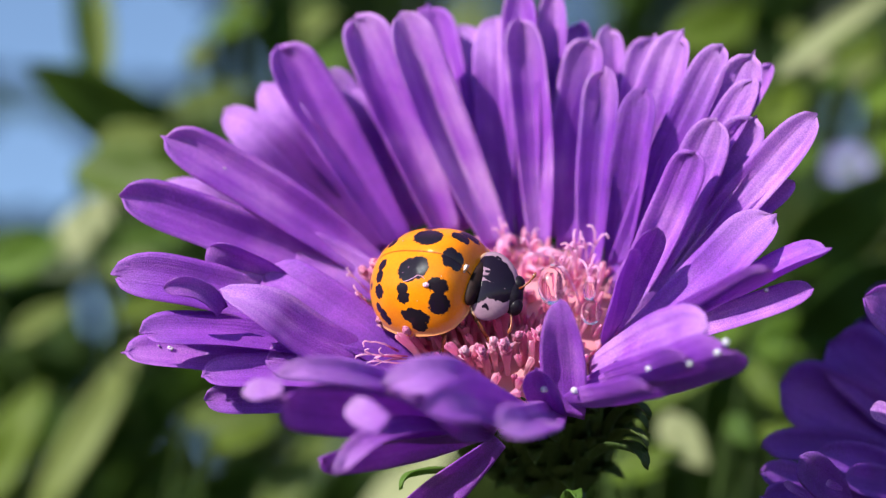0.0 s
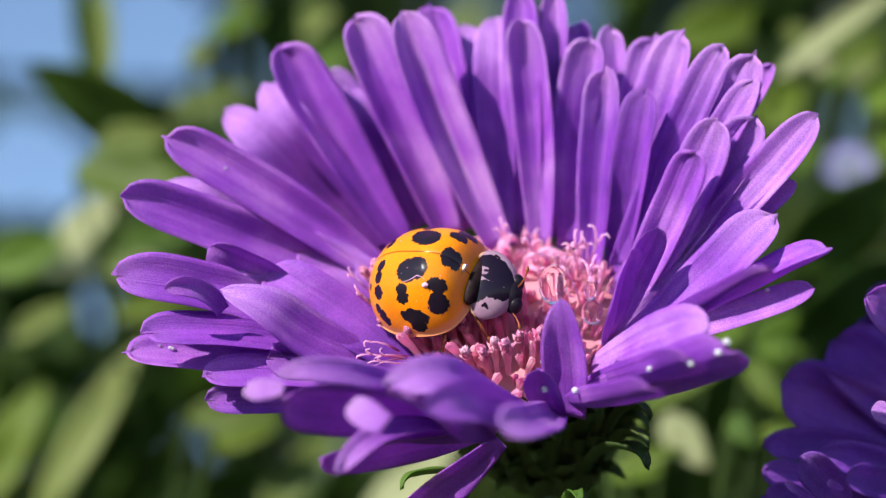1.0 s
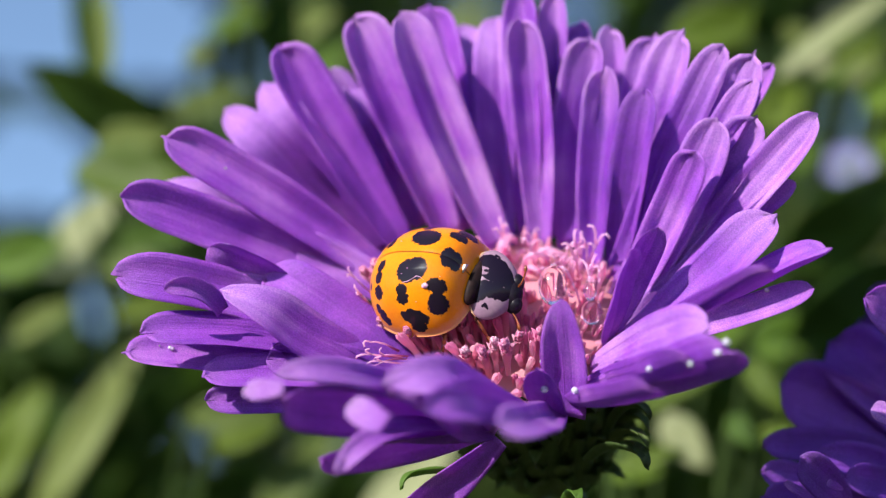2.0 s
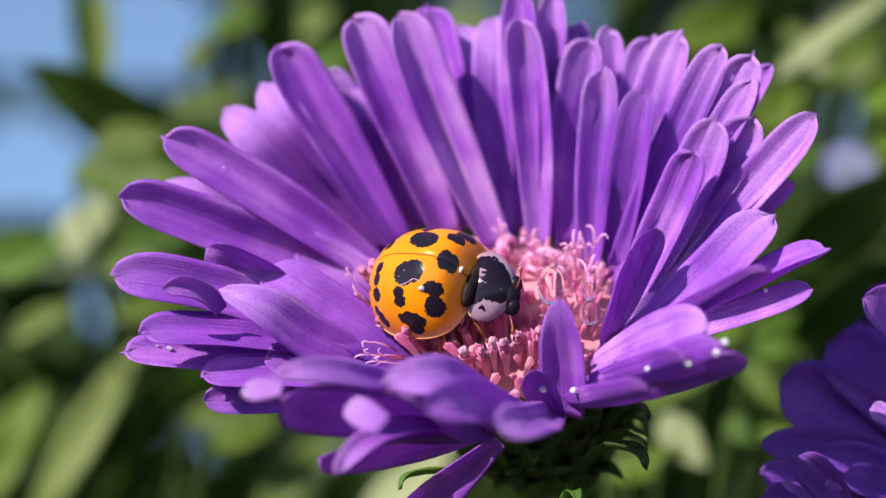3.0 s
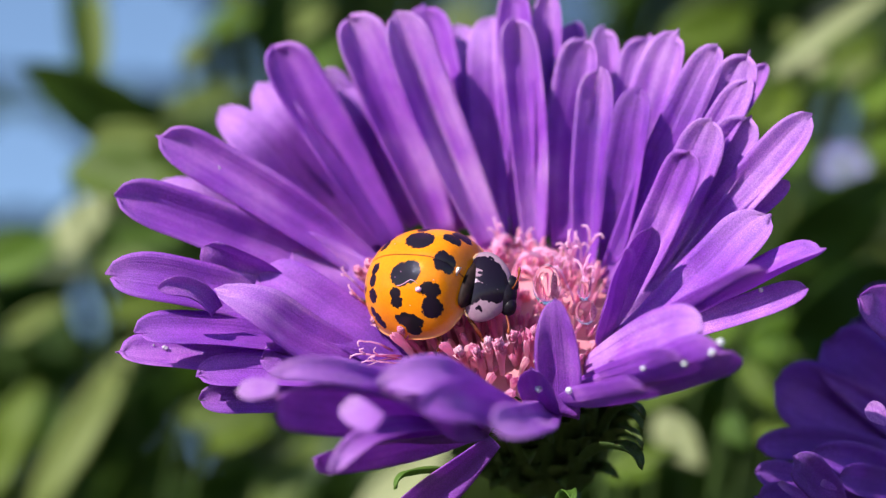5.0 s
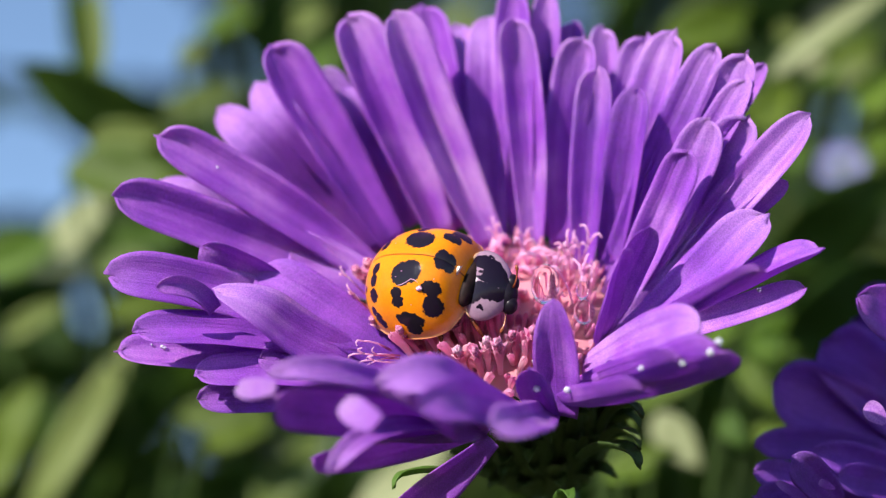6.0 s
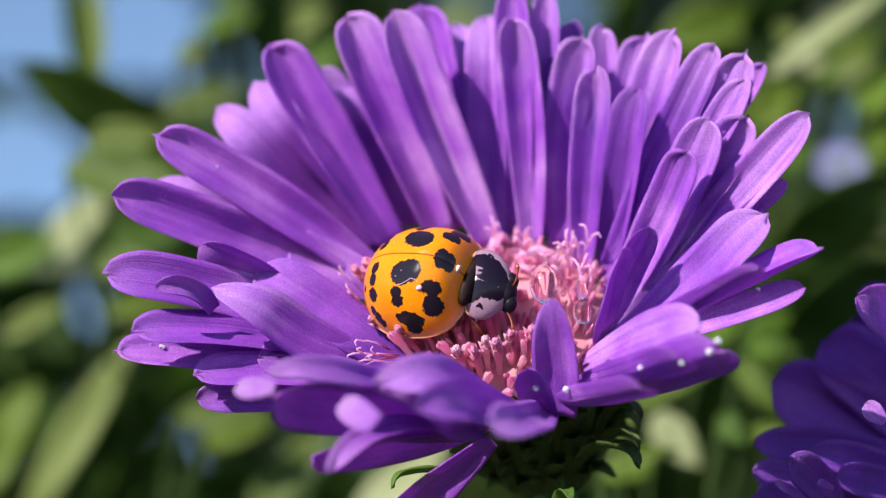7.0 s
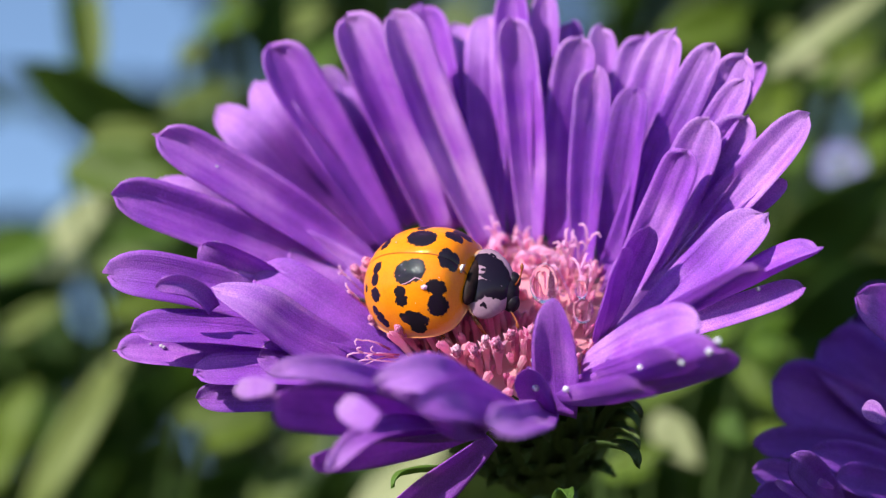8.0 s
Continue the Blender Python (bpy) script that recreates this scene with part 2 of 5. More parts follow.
SHELL = spotted("shell_orange", ((0.60, 0.152, 0.002), (0.73, 0.232, 0.003)), (0.010, 0.006, 0.012), [
    (0.39, 1.00, 2.43, 0.57),
    (0.74, 0.87, 2.46, 0.57),
    (0.16, 1.76, 2.00, 0.29),
    (0.20, 2.02, 1.75, 0.31),
    (0.53, 2.48, 1.02, 0.39),
    (0.76, 2.62, 0.61, 0.39),
    (1.13, 2.47, 0.90, 0.24),
    (0.22, 2.45, 1.08, 0.24),
    (0.86, 2.46, 1.00, 0.32),
    (-1.40, 2.10, 1.02, 0.26),
    (-1.16, 2.32, 0.82, 0.31),
    (-0.96, 2.46, 0.67, 0.26),
    (-1.26, 0.64, 2.27, 0.29),
    (-1.29, 1.13, 2.07, 0.29),
    (-1.26, 1.69, 1.69, 0.34),
    (-1.99, 1.19, 1.47, 0.18),
    (1.70, 1.41, 1.95, 0.34),
    (1.92, 1.39, 1.79, 0.34),
    (1.84, 1.97, 1.26, 0.49),
    (1.73, 1.82, 1.56, 0.26),
    (2.00, 0.16, 2.18, 0.34),
    (2.23, 0.15, 1.84, 0.31),
    (1.83, 0.08, 2.30, 0.18),
], 0.26, seam=0.045, grain=0.000009, coat=0.55, margin=(0.60, 0.26, 0.13))


def shield_height(x, y):
    """The arched top of the shield, in millimetres over its own plane."""
    q = y / 1.66
    return 0.62 * (1 - 0.2 * q * q) * math.sqrt(max(0.0, 1 - ((x - 0.12 + 0.3 * q * q) / 1.05) ** 2 - q * q))


def stroke(points, steps=4):
    """Balls along a bent line over the shield: each point is x, y and a radius in millimetres."""
    out = []
    for (x0, y0, r0), (x1, y1, r1) in zip(points, points[1:]):
        for k in range(steps):
            f = k / steps
            x, y = x0 + (x1 - x0) * f, y0 + (y1 - y0) * f
            out.append((x, y, shield_height(x, y), r0 + (r1 - r0) * f))
    x, y, r = points[-1]
    return out + [(x, y, shield_height(x, y), r)]


SHIELD = spotted("shield_black_cream", ((0.20, 0.115, 0.18), (0.32, 0.20, 0.27)), (0.008, 0.004, 0.012),
                 stroke([(-0.66, 1.02, 0.30), (-0.30, 0.98, 0.36), (0.20, 0.76, 0.38), (0.68, 0.24, 0.28)])
                 + stroke([(-0.10, 0.46, 0.22), (0.50, 0.28, 0.32)])
                 + stroke([(-0.66, 0.52, 0.03), (-0.25, 0.44, 0.10)], 5)
                 + stroke([(-0.58, 0.24, 0.05), (-0.18, 0.16, 0.19), (0.42, 0.02, 0.22)], 5)
                 + stroke([(-0.80, -0.32, 0.28), (-0.34, -0.36, 0.38), (0.06, -0.42, 0.38), (0.50, -0.50, 0.32)])
                 + stroke([(-0.70, -0.80, 0.26), (-0.38, -0.70, 0.20)], 3)
                 + stroke([(0.66, 0.0, 0.26), (0.72, -0.42, 0.22)], 3)
                 + stroke([(-0.30, -1.16, 0.05), (-0.18, -1.10, 0.09), (-0.08, -1.20, 0.06)], 2)
                 + stroke([(-0.10, 1.30, 0.09), (0.06, 1.22, 0.07)], 2),
                 0.20, mirror=False, grain=0.000005, coat=0.4)


# ---- builders ----
def part(name, bm, material, parent=None, label="", smooth=True):
    """Links a bmesh as one mesh object under a thing or a part."""
    me = bpy.data.meshes.new(name)
    for fc in bm.faces:
        fc.smooth = smooth
    bm.to_mesh(me)
    bm.free()
    me.materials.append(material)
    ob = new(name, me)
    ob.parent = parent
    return tagged(ob, label)


def thing(name, m, label, category, group="", kind=""):
    ob = new(name)
    ob.empty_display_size = 0.001
    ob.matrix_basis = m
    return tagged(ob, label, category, group, kind)


def grid_faces(bm, rows, uv=None, uvs=None, close=False, flip=False):
    """Faces over rows of vertices; close joins the last column to the first."""
    for i in range(len(rows) - 1):
        n = len(rows[i])
        for j in range(n if close else n - 1):
            a = ((i, j), (i + 1, j), (i + 1, (j + 1) % n), (i, (j + 1) % n))
            if flip:
                a = a[::-1]
            fc = bm.faces.new([rows[p][q] for p, q in a])
            if uv is not None:
                for loop, (p, q) in zip(fc.loops, a):
                    loop[uv].uv = uvs(p, q)


def tube(points, radii, sides=8, bm=None):
    """A closed tube along points (Vectors), with a radius at each."""
    bm = bm or bmesh.new()
    rows = []
    side = None
    for i, p in enumerate(points):
        t = (points[min(i + 1, len(points) - 1)] - points[max(i - 1, 0)]).normalized()
        if side is None:
            side = t.orthogonal().normalized()
        side = (side - t * side.dot(t)).normalized()
        up = t.cross(side)
        rows.append([bm.verts.new(p + (side * math.cos(2 * math.pi * k / sides) + up * math.sin(2 * math.pi * k / sides)) * radii[i])
                     for k in range(sides)])
    grid_faces(bm, rows, close=True)
    bm.faces.new(rows[0])
    bm.faces.new(rows[-1][::-1])
    return bm


def ball(rx, ry, rz, center=(0, 0, 0), seg=16, rings=10, bm=None, lumpy=0.0):
    bm = bm or bmesh.new()
    made = bmesh.ops.create_uvsphere(bm, u_segments=seg, v_segments=rings, radius=1.0)["verts"]
    for v in made:
        k = 1 + lumpy * noise.noise(v.co * 2.3 + Vector(center) * 900)
        v.co = Vector((v.co.x * rx * k + center[0], v.co.y * ry * k + center[1], v.co.z * rz * k + center[2]))
    return bm


def strap(length, width, arch, sway, cup, roll_tip, side, up, along, start, furrow=0.22, blunt=0.21, neck=0.42, steps=22, across=10, thick=0.09,
          seed=0, wave=0.05, twist_end=0.0, crease=0.55):
    """A strap-shaped petal as a closed sheet, in millimetres: its middle line is a bow from start along the unit vector along; cup lifts the
    two edges, furrow presses two grooves, roll_tip curls the end (positive: inwards)."""
    rng = random.Random(seed)
    ph = [rng.uniform(0, 6.28) for _ in range(6)]
    bm = bmesh.new()
    uv = bm.loops.layers.uv.new("UVMap")
    end = start + along * length
    ctrl = (start + end) / 2 + (up * arch + side * sway) * 2
    ridge = rng.uniform(-0.36, -0.12)
    notch = [rng.uniform(0.0, 0.075) for _ in range(3)]

    def centre(u):
        return start * (1 - u) ** 2 + ctrl * 2 * u * (1 - u) + end * u * u

    rings_up, rings_low = [], []
    for i in range(steps + 1):
        u = i / steps
        u = 1 - (1 - u) ** 1.25
        c = centre(u)
        t = ((ctrl - start) * (1 - u) + (end - ctrl) * u).normalized()
        tw = twist_end * u * u
        s0 = (side * math.cos(tw) + up * math.sin(tw))
        s = (s0 - t * s0.dot(t)).normalized()
        n = t.cross(s)
        w = neck + (1 - neck) * math.sin(min(1.0, u / 0.62) * math.pi / 2)
        if u > 1 - blunt:
            k = (u - 1 + blunt) / blunt
            w *= math.sqrt(max(0.0, 1 - k ** 2.3)) * 0.93 + 0.07
        w *= width / 2
        bend = roll_tip * max(0.0, (u - 0.72) / 0.28) ** 2
        up_row, low_row = [], []
        for j in range(across + 1):
            v = 2 * j / across - 1
            full = min(1.0, 2 * w / width + 0.1)
            lift = cup * width * 0.5 * ((1 - crease) * v * v + crease * math.sqrt((v - ridge) ** 2 + 0.005) * (1.9 if v < ridge else 0.85)) * full * (0.35 + 0.65 * math.sin(min(1.0, u * 1.4) * math.pi / 2)) * (1 - 0.35 * u)
            lift -= furrow * 0.17 * width * math.exp(-((abs(v) - 0.38) / 0.17) ** 2) * min(1.0, u * 4) * full * full
            lift += wave * width * (math.sin(5 * u + ph[0] + 1.3 * v) * 0.6 + math.sin(11 * u + ph[1] - 2 * v) * 0.3)
            tooth = -notch[int((v + 1) * 1.49)] * length * max(0.0, (u - 0.9) / 0.1) * (1 - abs((v * 1.5 + 1.5) % 1 - 0.5))
            p = c + s * (v * w) + n * (lift + bend) + t * tooth
            p += side * (wave * 0.6 * width * math.sin(4 * u + ph[2]) * u)
            up_row.append(bm.verts.new(p * MM))
            low_row.append(bm.verts.new((p - n * thick * (1 - 0.55 * v * v) * (1 - 0.5 * u)) * MM))
        rings_up.append(up_row)
        rings_low.append(low_row)

    def uvs(p, q):
        return (p / steps, q / across)

    grid_faces(bm, rings_up, uv, uvs, flip=True)
    grid_faces(bm, rings_low, uv, uvs)
    for i in range(steps):
        bm.faces.new((rings_up[i][0], rings_up[i + 1][0], rings_low[i + 1][0], rings_low[i][0]))
        bm.faces.new((rings_up[i][-1], rings_low[i][-1], rings_low[i + 1][-1], rings_up[i + 1][-1]))
    for j in range(across):
        bm.faces.new((rings_up[-1][j], rings_up[-1][j + 1], rings_low[-1][j + 1], rings_low[-1][j]))
        bm.faces.new((rings_up[0][j], rings_low[0][j], rings_low[0][j + 1], rings_up[0][j + 1]))
    return bm


def leaf_mesh(length, width, bow, fold, seed=0, steps=12, across=6):
    """A lance-shaped leaf along +x, its face towards +z, with a folded midrib; metres."""
    rng = random.Random(seed)
    bm = bmesh.new()
    uv = bm.loops.layers.uv.new("UVMap")
    top, low = [], []
    ph = rng.uniform(0, 6)
    for i in range(steps + 1):
        u = i / steps
        w = width / 2 * (math.sin(math.pi * u ** 0.8) ** 0.8 * 0.97 + 0.03)
        a, b = [], []
        for j in range(across + 1):
            v = 2 * j / across - 1
            z = -bow * length * u * u + fold * abs(v) * w + 0.04 * width * math.sin(9 * u + ph + 2 * v)
            a.append(bm.verts.new((u * length, v * w, z)))
            b.append(bm.verts.new((u * length, v * w, z - 0.012 * width)))
        top.append(a)
        low.append(b)

    def uvs(p, q):
        return (p / steps, q / across)

    grid_faces(bm, top, uv, uvs)
    grid_faces(bm, low, uv, uvs, flip=True)
    for i in range(steps):
        bm.faces.new((top[i][0], low[i][0], low[i + 1][0], top[i + 1][0]))
        bm.faces.new((top[i][-1], top[i + 1][-1], low[i + 1][-1], low[i][-1]))
    return bm


# ---- the ground ----
bm = bmesh.new()
rows = [[bm.verts.new((r * math.cos(a * math.pi / 24), r * math.sin(a * math.pi / 24), 0.012 * math.sin(r * 3 + 2 * a * math.pi / 24) * min(1.0, r) if r < 20 else 0))
         for a in range(48)] for r in (0.05, 0.3, 0.8, 2, 5, 12, 40, 150, 600, 3000)]
grid_faces(bm, rows, close=True, flip=True)
bm.faces.new(rows[0])
tagged(part("ground", bm, SOIL, label="dark garden soil with short weeds"), "dark garden soil under the plants", "ground", kind="structure")

# ---- the large aster ----
aster = thing("aster", Matrix.LocRotScale((0, 0, 0.65), Euler((1.11517, -0.04410, -0.08972)), None),
              "open violet aster with a pink centre on a green stem", "flower")
petal_count = 0


def ray_floret(az, r, h, heading, rise, length, width, arch, sway, twist, cup, roll=0.0, skin=None, flower=None, **shape):
    """One petal of the aster: where it leaves the disc (azimuth, radius, height), where it points, its size and how it bends."""
    global petal_count
    petal_count += 1
    start = Vector((r * math.cos(radians(az)), r * math.sin(radians(az)), h))
    along = Vector((math.cos(radians(rise)) * math.cos(radians(heading)), math.cos(radians(rise)) * math.sin(radians(heading)), math.sin(radians(rise))))
    side = Vector((0, 0, 1)).cross(along).normalized()
    up = along.cross(side)
    bow = up * arch + side * sway
    tw = radians(twist)
    side2 = side * math.cos(tw) + up * math.sin(tw)
    up2 = along.cross(side2)
    return part("petal", strap(length, width, bow.dot(up2), bow.dot(side2), cup, roll, side2, up2, along, start, seed=petal_count, **shape),
                skin or PETAL, flower or aster)


ray_floret(140.9, 8.17, -1.50, 179.9, 40.9, 10.71, 1.90, -0.26, 0.21, -27, 0.2, roll=-1.8, neck=0.55, skin=PETAL_LIT_TIPPED)
ray_floret(135.3, 8.52, -1.20, 158.5, 52.8, 9.78, 2.10, -0.01, 0.01, -34, 0.3, roll=-2.0, neck=0.55, skin=PETAL_LIT_TIPPED)
ray_floret(129.1, 7.81, -1.00, 150.5, 52.6, 9.96, 2.20, 0.05, -0.06, -48, 0.3, roll=-2.2, neck=0.55, skin=PETAL_LIT_TIPPED)
ray_floret(117.3, 7.23, -0.00, 121.4, 49.3, 7.89, 1.69, -0.04, 0.12, 0, 0.9, roll=-1.2, neck=0.55, skin=PETAL_LIT_TIPPED)
ray_floret(120.8, 7.55, 0.00, 122.3, 42.0, 8.68, 1.63, -0.00, -0.00, 0, 0.9, neck=0.55, skin=PETAL_LIT_TIPPED)
ray_floret(130.1, 6.52, 0.00, 129.8, 44.3, 11.60, 2.50, -0.11, 0.25, 0, 0.9, roll=0.2, neck=0.55, crease=0.9)
ray_floret(150.4, 5.47, 0.00, 164.5, 38.0, 12.78, 2.41, 0.09, -0.18, -21, 0.6, neck=0.55, crease=0.9)
ray_floret(158.0, 6.57, -0.00, -179.2, 34.0, 12.43, 2.39, 0.10, -0.11, -24, 0.6, furrow=0.3, neck=0.55, crease=0.9)
ray_floret(-174.7, 5.77, 0.00, -173.4, 30.2, 12.28, 2.35, 0.18, -0.17, -24, 0.42, furrow=0.3, roll=-0.6, neck=0.55)
ray_floret(-166.9, 11.98, 4.23, -170.9, 42.8, 2.99, 0.95, 0.38, -0.29, -37, 0.5, roll=-0.15, neck=0.8, blunt=0.4)
ray_floret(160.5, 4.60, -0.00, 162.6, 26.0, 5.41, 2.21, 0.09, -0.11, -20, 0.4)
ray_floret(-178.2, 7.98, 1.06, 177.6, 46.1, 6.30, 1.90, 0.25, -0.22, -78, 0.4, roll=-0.3)
ray_floret(-146.8, 5.29, 0.00, -180.0, 47.4, 8.57, 2.60, -0.61, 0.50, -14, 0.2, roll=-1.6, blunt=0.38, furrow=0.1, skin=PETAL_LIT_TIPPED)
ray_floret(-135.0, 4.73, 0.00, 154.3, 31.0, 8.52, 2.50, 0.03, -0.05, -18, 0.3, roll=-0.8)
ray_floret(110.3, 5.69, 0.00, 117.9, 47.0, 11.91, 2.45, -0.03, 0.10, 0, 1.1, neck=0.55, crease=0.95, skin=PETAL_LIT_TIPPED)
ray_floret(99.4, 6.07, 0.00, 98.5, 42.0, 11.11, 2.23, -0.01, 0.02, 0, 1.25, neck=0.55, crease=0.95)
ray_floret(83.7, 4.29, 0.00, 118.2, 47.2, 12.31, 2.30, -0.10, 0.30, 0, 1.1, neck=0.55, crease=0.95, skin=PETAL_LIT_TIPPED)
ray_floret(94.2, 6.14, 0.00, 91.0, 42.8, 10.09, 1.69, -0.00, -0.05, 0, 0.62, roll=-1.2, neck=0.55, skin=PETAL_LIT_TIPPED)
ray_floret(82.1, 4.88, -0.00, 87.8, 43.5, 11.14, 1.95, 0.02, 0.22, 0, 0.62, roll=-1.5, neck=0.55, crease=0.95, skin=PETAL_LIT_TIPPED)
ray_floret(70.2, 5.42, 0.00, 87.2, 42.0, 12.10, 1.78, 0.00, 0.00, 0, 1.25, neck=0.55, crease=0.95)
ray_floret(61.2, 4.87, -0.00, 90.6, 44.2, 11.05, 1.92, -0.01, -0.13, 0, 1.25, roll=0.4, neck=0.55, crease=0.95, skin=PETAL_LIT_TIPPED)
ray_floret(58.6, 5.83, 0.00, 84.9, 42.0, 11.93, 1.51, -0.00, 0.00, 0, 1.25, neck=0.55, crease=0.95, skin=PETAL_LIT_TIPPED)
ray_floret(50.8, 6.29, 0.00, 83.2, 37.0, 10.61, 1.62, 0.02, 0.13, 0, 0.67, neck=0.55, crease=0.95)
ray_floret(47.2, 5.61, 0.00, 76.4, 43.6, 10.15, 2.08, 0.07, 0.31, 0, 1.25, roll=0.5, neck=0.55, crease=0.95, skin=PETAL_LIT_TIPPED)
ray_floret(39.4, 7.39, 0.00, 84.8, 42.0, 10.26, 1.50, -0.02, -0.16, 0, 1.25, neck=0.55, crease=0.95, skin=PETAL_LIT_TIPPED)
ray_floret(28.2, 5.30, 0.00, 78.8, 43.4, 9.55, 1.84, 0.00, -0.00, 0, 1.25, roll=0.5, neck=0.55, crease=0.95, skin=PETAL_LIT_TIPPED)
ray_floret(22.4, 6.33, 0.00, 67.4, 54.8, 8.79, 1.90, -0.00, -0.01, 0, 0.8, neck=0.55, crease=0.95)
ray_floret(35.7, 6.81, 0.00, 67.4, 42.0, 10.46, 1.90, 0.04, 0.13, 0, 0.9, furrow=0.5, neck=0.55, crease=0.95, skin=PETAL_LIT_TIPPED)
ray_floret(22.4, 6.33, 0.00, 61.4, 44.9, 11.73, 2.20, 0.02, 0.07, 0, 0.9, furrow=0.5, neck=0.55, crease=0.95, skin=PETAL_LIT_TIPPED)
ray_floret(16.2, 5.91, 0.00, 47.7, 44.5, 12.30, 1.90, -0.03, -0.06, 10, 0.8, furrow=0.5, neck=0.55, crease=0.95, skin=PETAL_LIT_TIPPED)
ray_floret(7.3, 6.20, 0.00, 43.3, 43.9, 12.79, 2.20, -0.20, -0.33, 16, 0.6, furrow=0.5, neck=0.55, skin=PETAL_LIT_TIPPED)
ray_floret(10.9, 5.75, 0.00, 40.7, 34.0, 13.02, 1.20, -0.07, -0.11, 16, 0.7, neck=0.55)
ray_floret(5.7, 5.75, 0.00, 36.9, 43.3, 12.12, 1.70, -0.16, -0.23, 17, 0.6, furrow=0.5, neck=0.55, skin=PETAL_LIT_TIPPED)
ray_floret(-2.8, 5.97, 0.00, 42.4, 46.7, 9.98, 2.30, -0.16, -0.27, 19, 0.5, furrow=0.5, roll=0.3, neck=0.55, skin=PETAL_LIT_TIPPED)
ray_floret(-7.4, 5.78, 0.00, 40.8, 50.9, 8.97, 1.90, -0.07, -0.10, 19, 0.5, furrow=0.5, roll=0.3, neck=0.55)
ray_floret(-1.8, 5.92, 0.00, 35.1, 40.4, 10.99, 2.30, -0.12, -0.17, 21, 0.55, furrow=0.5, roll=0.3, neck=0.55, skin=PETAL_LIT_TIPPED)
ray_floret(-5.6, 5.97, -0.00, 24.6, 36.0, 12.81, 1.99, -0.18, -0.20, 24, 0.7, furrow=0.5, neck=0.55, skin=PETAL_LIT_TIPPED)
ray_floret(-0.0, 9.39, 2.34, 21.3, 31.2, 5.87, 0.90, -0.00, -0.00, 45, 0.42, neck=0.55)
ray_floret(-15.5, 6.24, 0.00, -3.3, 32.5, 10.54, 2.10, -0.31, -0.27, -17, 0.4, furrow=0.5, neck=0.55, roll=-0.6)
ray_floret(-21.7, 6.16, 0.00, -30.8, 46.3, 11.00, 1.46, -0.14, -0.12, -64, 0.42, neck=0.55)
ray_floret(-25.3, 6.30, 0.00, -4.5, 24.0, 9.59, 1.30, -0.08, -0.09, 28, 0.52, neck=0.55)
ray_floret(-18.9, 6.20, 0.00, 27.7, 21.9, 6.54, 2.20, 0.00, 0.00, 29, 0.42, neck=0.55, skin=PETAL_LIT_TIPPED)
ray_floret(-20.8, 6.53, 0.00, 18.6, 39.9, 8.81, 2.60, -0.33, -0.35, 13, 0.35, furrow=0.4, neck=0.5, roll=-0.8, skin=PETAL_LIT_TIPPED)
ray_floret(-20.3, 5.49, 0.00, 32.2, 60.2, 6.05, 1.60, 0.01, 0.01, 76, 0.47)
ray_floret(-26.2, 5.57, 0.00, -17.1, 77.0, 6.48, 1.90, -0.04, 0.00, 160, 0.3)
ray_floret(-54.3, 6.68, 0.00, -30.4, 40.6, 9.97, 2.70, -0.37, -0.21, -75, 0.42, neck=0.55)
ray_floret(-42.0, 5.88, 0.00, -38.8, 46.0, 8.73, 2.60, 0.23, 0.09, 38, 0.1, roll=-0.5, neck=0.55, skin=PETAL_LIT_TIPPED)
ray_floret(-153.6, 6.07, 0.00, -172.8, 24.0, 10.87, 2.12, 0.40, -0.38, 0, 0.47)
ray_floret(-152.6, 7.84, 0.00, -179.5, 18.0, 9.95, 1.92, 0.18, -0.17, 0, 0.47)
ray_floret(-139.1, 5.14, -0.00, -173.4, 22.0, 6.58, 1.82, 0.09, -0.09, -27, 0.42)
ray_floret(-128.2, 5.44, 0.00, -173.8, 16.0, 9.87, 2.00, 0.27, -0.26, 0, 0.47)
ray_floret(-131.9, 6.55, 0.00, -176.5, 10.0, 8.57, 1.51, 0.09, -0.09, -26, 0.47)
ray_floret(-84.6, 6.80, 0.00, -153.7, 45.2, 13.20, 1.35, 0.19, -0.10, -21, 0.3, roll=-1.0, blunt=0.3, skin=PETAL_LIT_TIPPED)
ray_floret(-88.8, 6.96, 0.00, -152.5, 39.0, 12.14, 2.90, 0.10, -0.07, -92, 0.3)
ray_floret(-70.2, 7.04, 0.00, -131.7, 57.1, 11.11, 2.20, -0.58, 0.00, -32, 0.25, roll=-2.4, skin=PETAL_LIT_TIPPED)
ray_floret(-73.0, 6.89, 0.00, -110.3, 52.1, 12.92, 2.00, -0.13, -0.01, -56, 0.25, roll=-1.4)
ray_floret(-91.1, 7.10, 0.00, -115.8, 59.4, 9.40, 1.50, -0.69, -0.23, -60, 0.2, roll=-1.5, blunt=0.35, skin=PETAL_LIT_TIPPED)
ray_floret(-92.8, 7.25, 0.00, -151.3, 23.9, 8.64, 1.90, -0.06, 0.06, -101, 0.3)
ray_floret(-96.5, 7.57, 0.00, -128.9, 38.7, 10.02, 1.10, 0.77, -0.47, -7, 0.5, roll=-0.8, skin=PETAL_LIT_TIPPED)
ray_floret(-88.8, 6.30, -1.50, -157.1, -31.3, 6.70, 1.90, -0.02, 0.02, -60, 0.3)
ray_floret(-64.3, 6.70, 0.00, -99.7, 46.0, 13.60, 2.00, -0.22, 0.07, -33, 0.3, roll=-0.6, skin=PETAL_LIT_TIPPED)
ray_floret(-66.8, 7.29, -0.00, -158.8, 77.5, 3.87, 1.56, -0.09, -0.04, -116, 0.35, blunt=0.4)
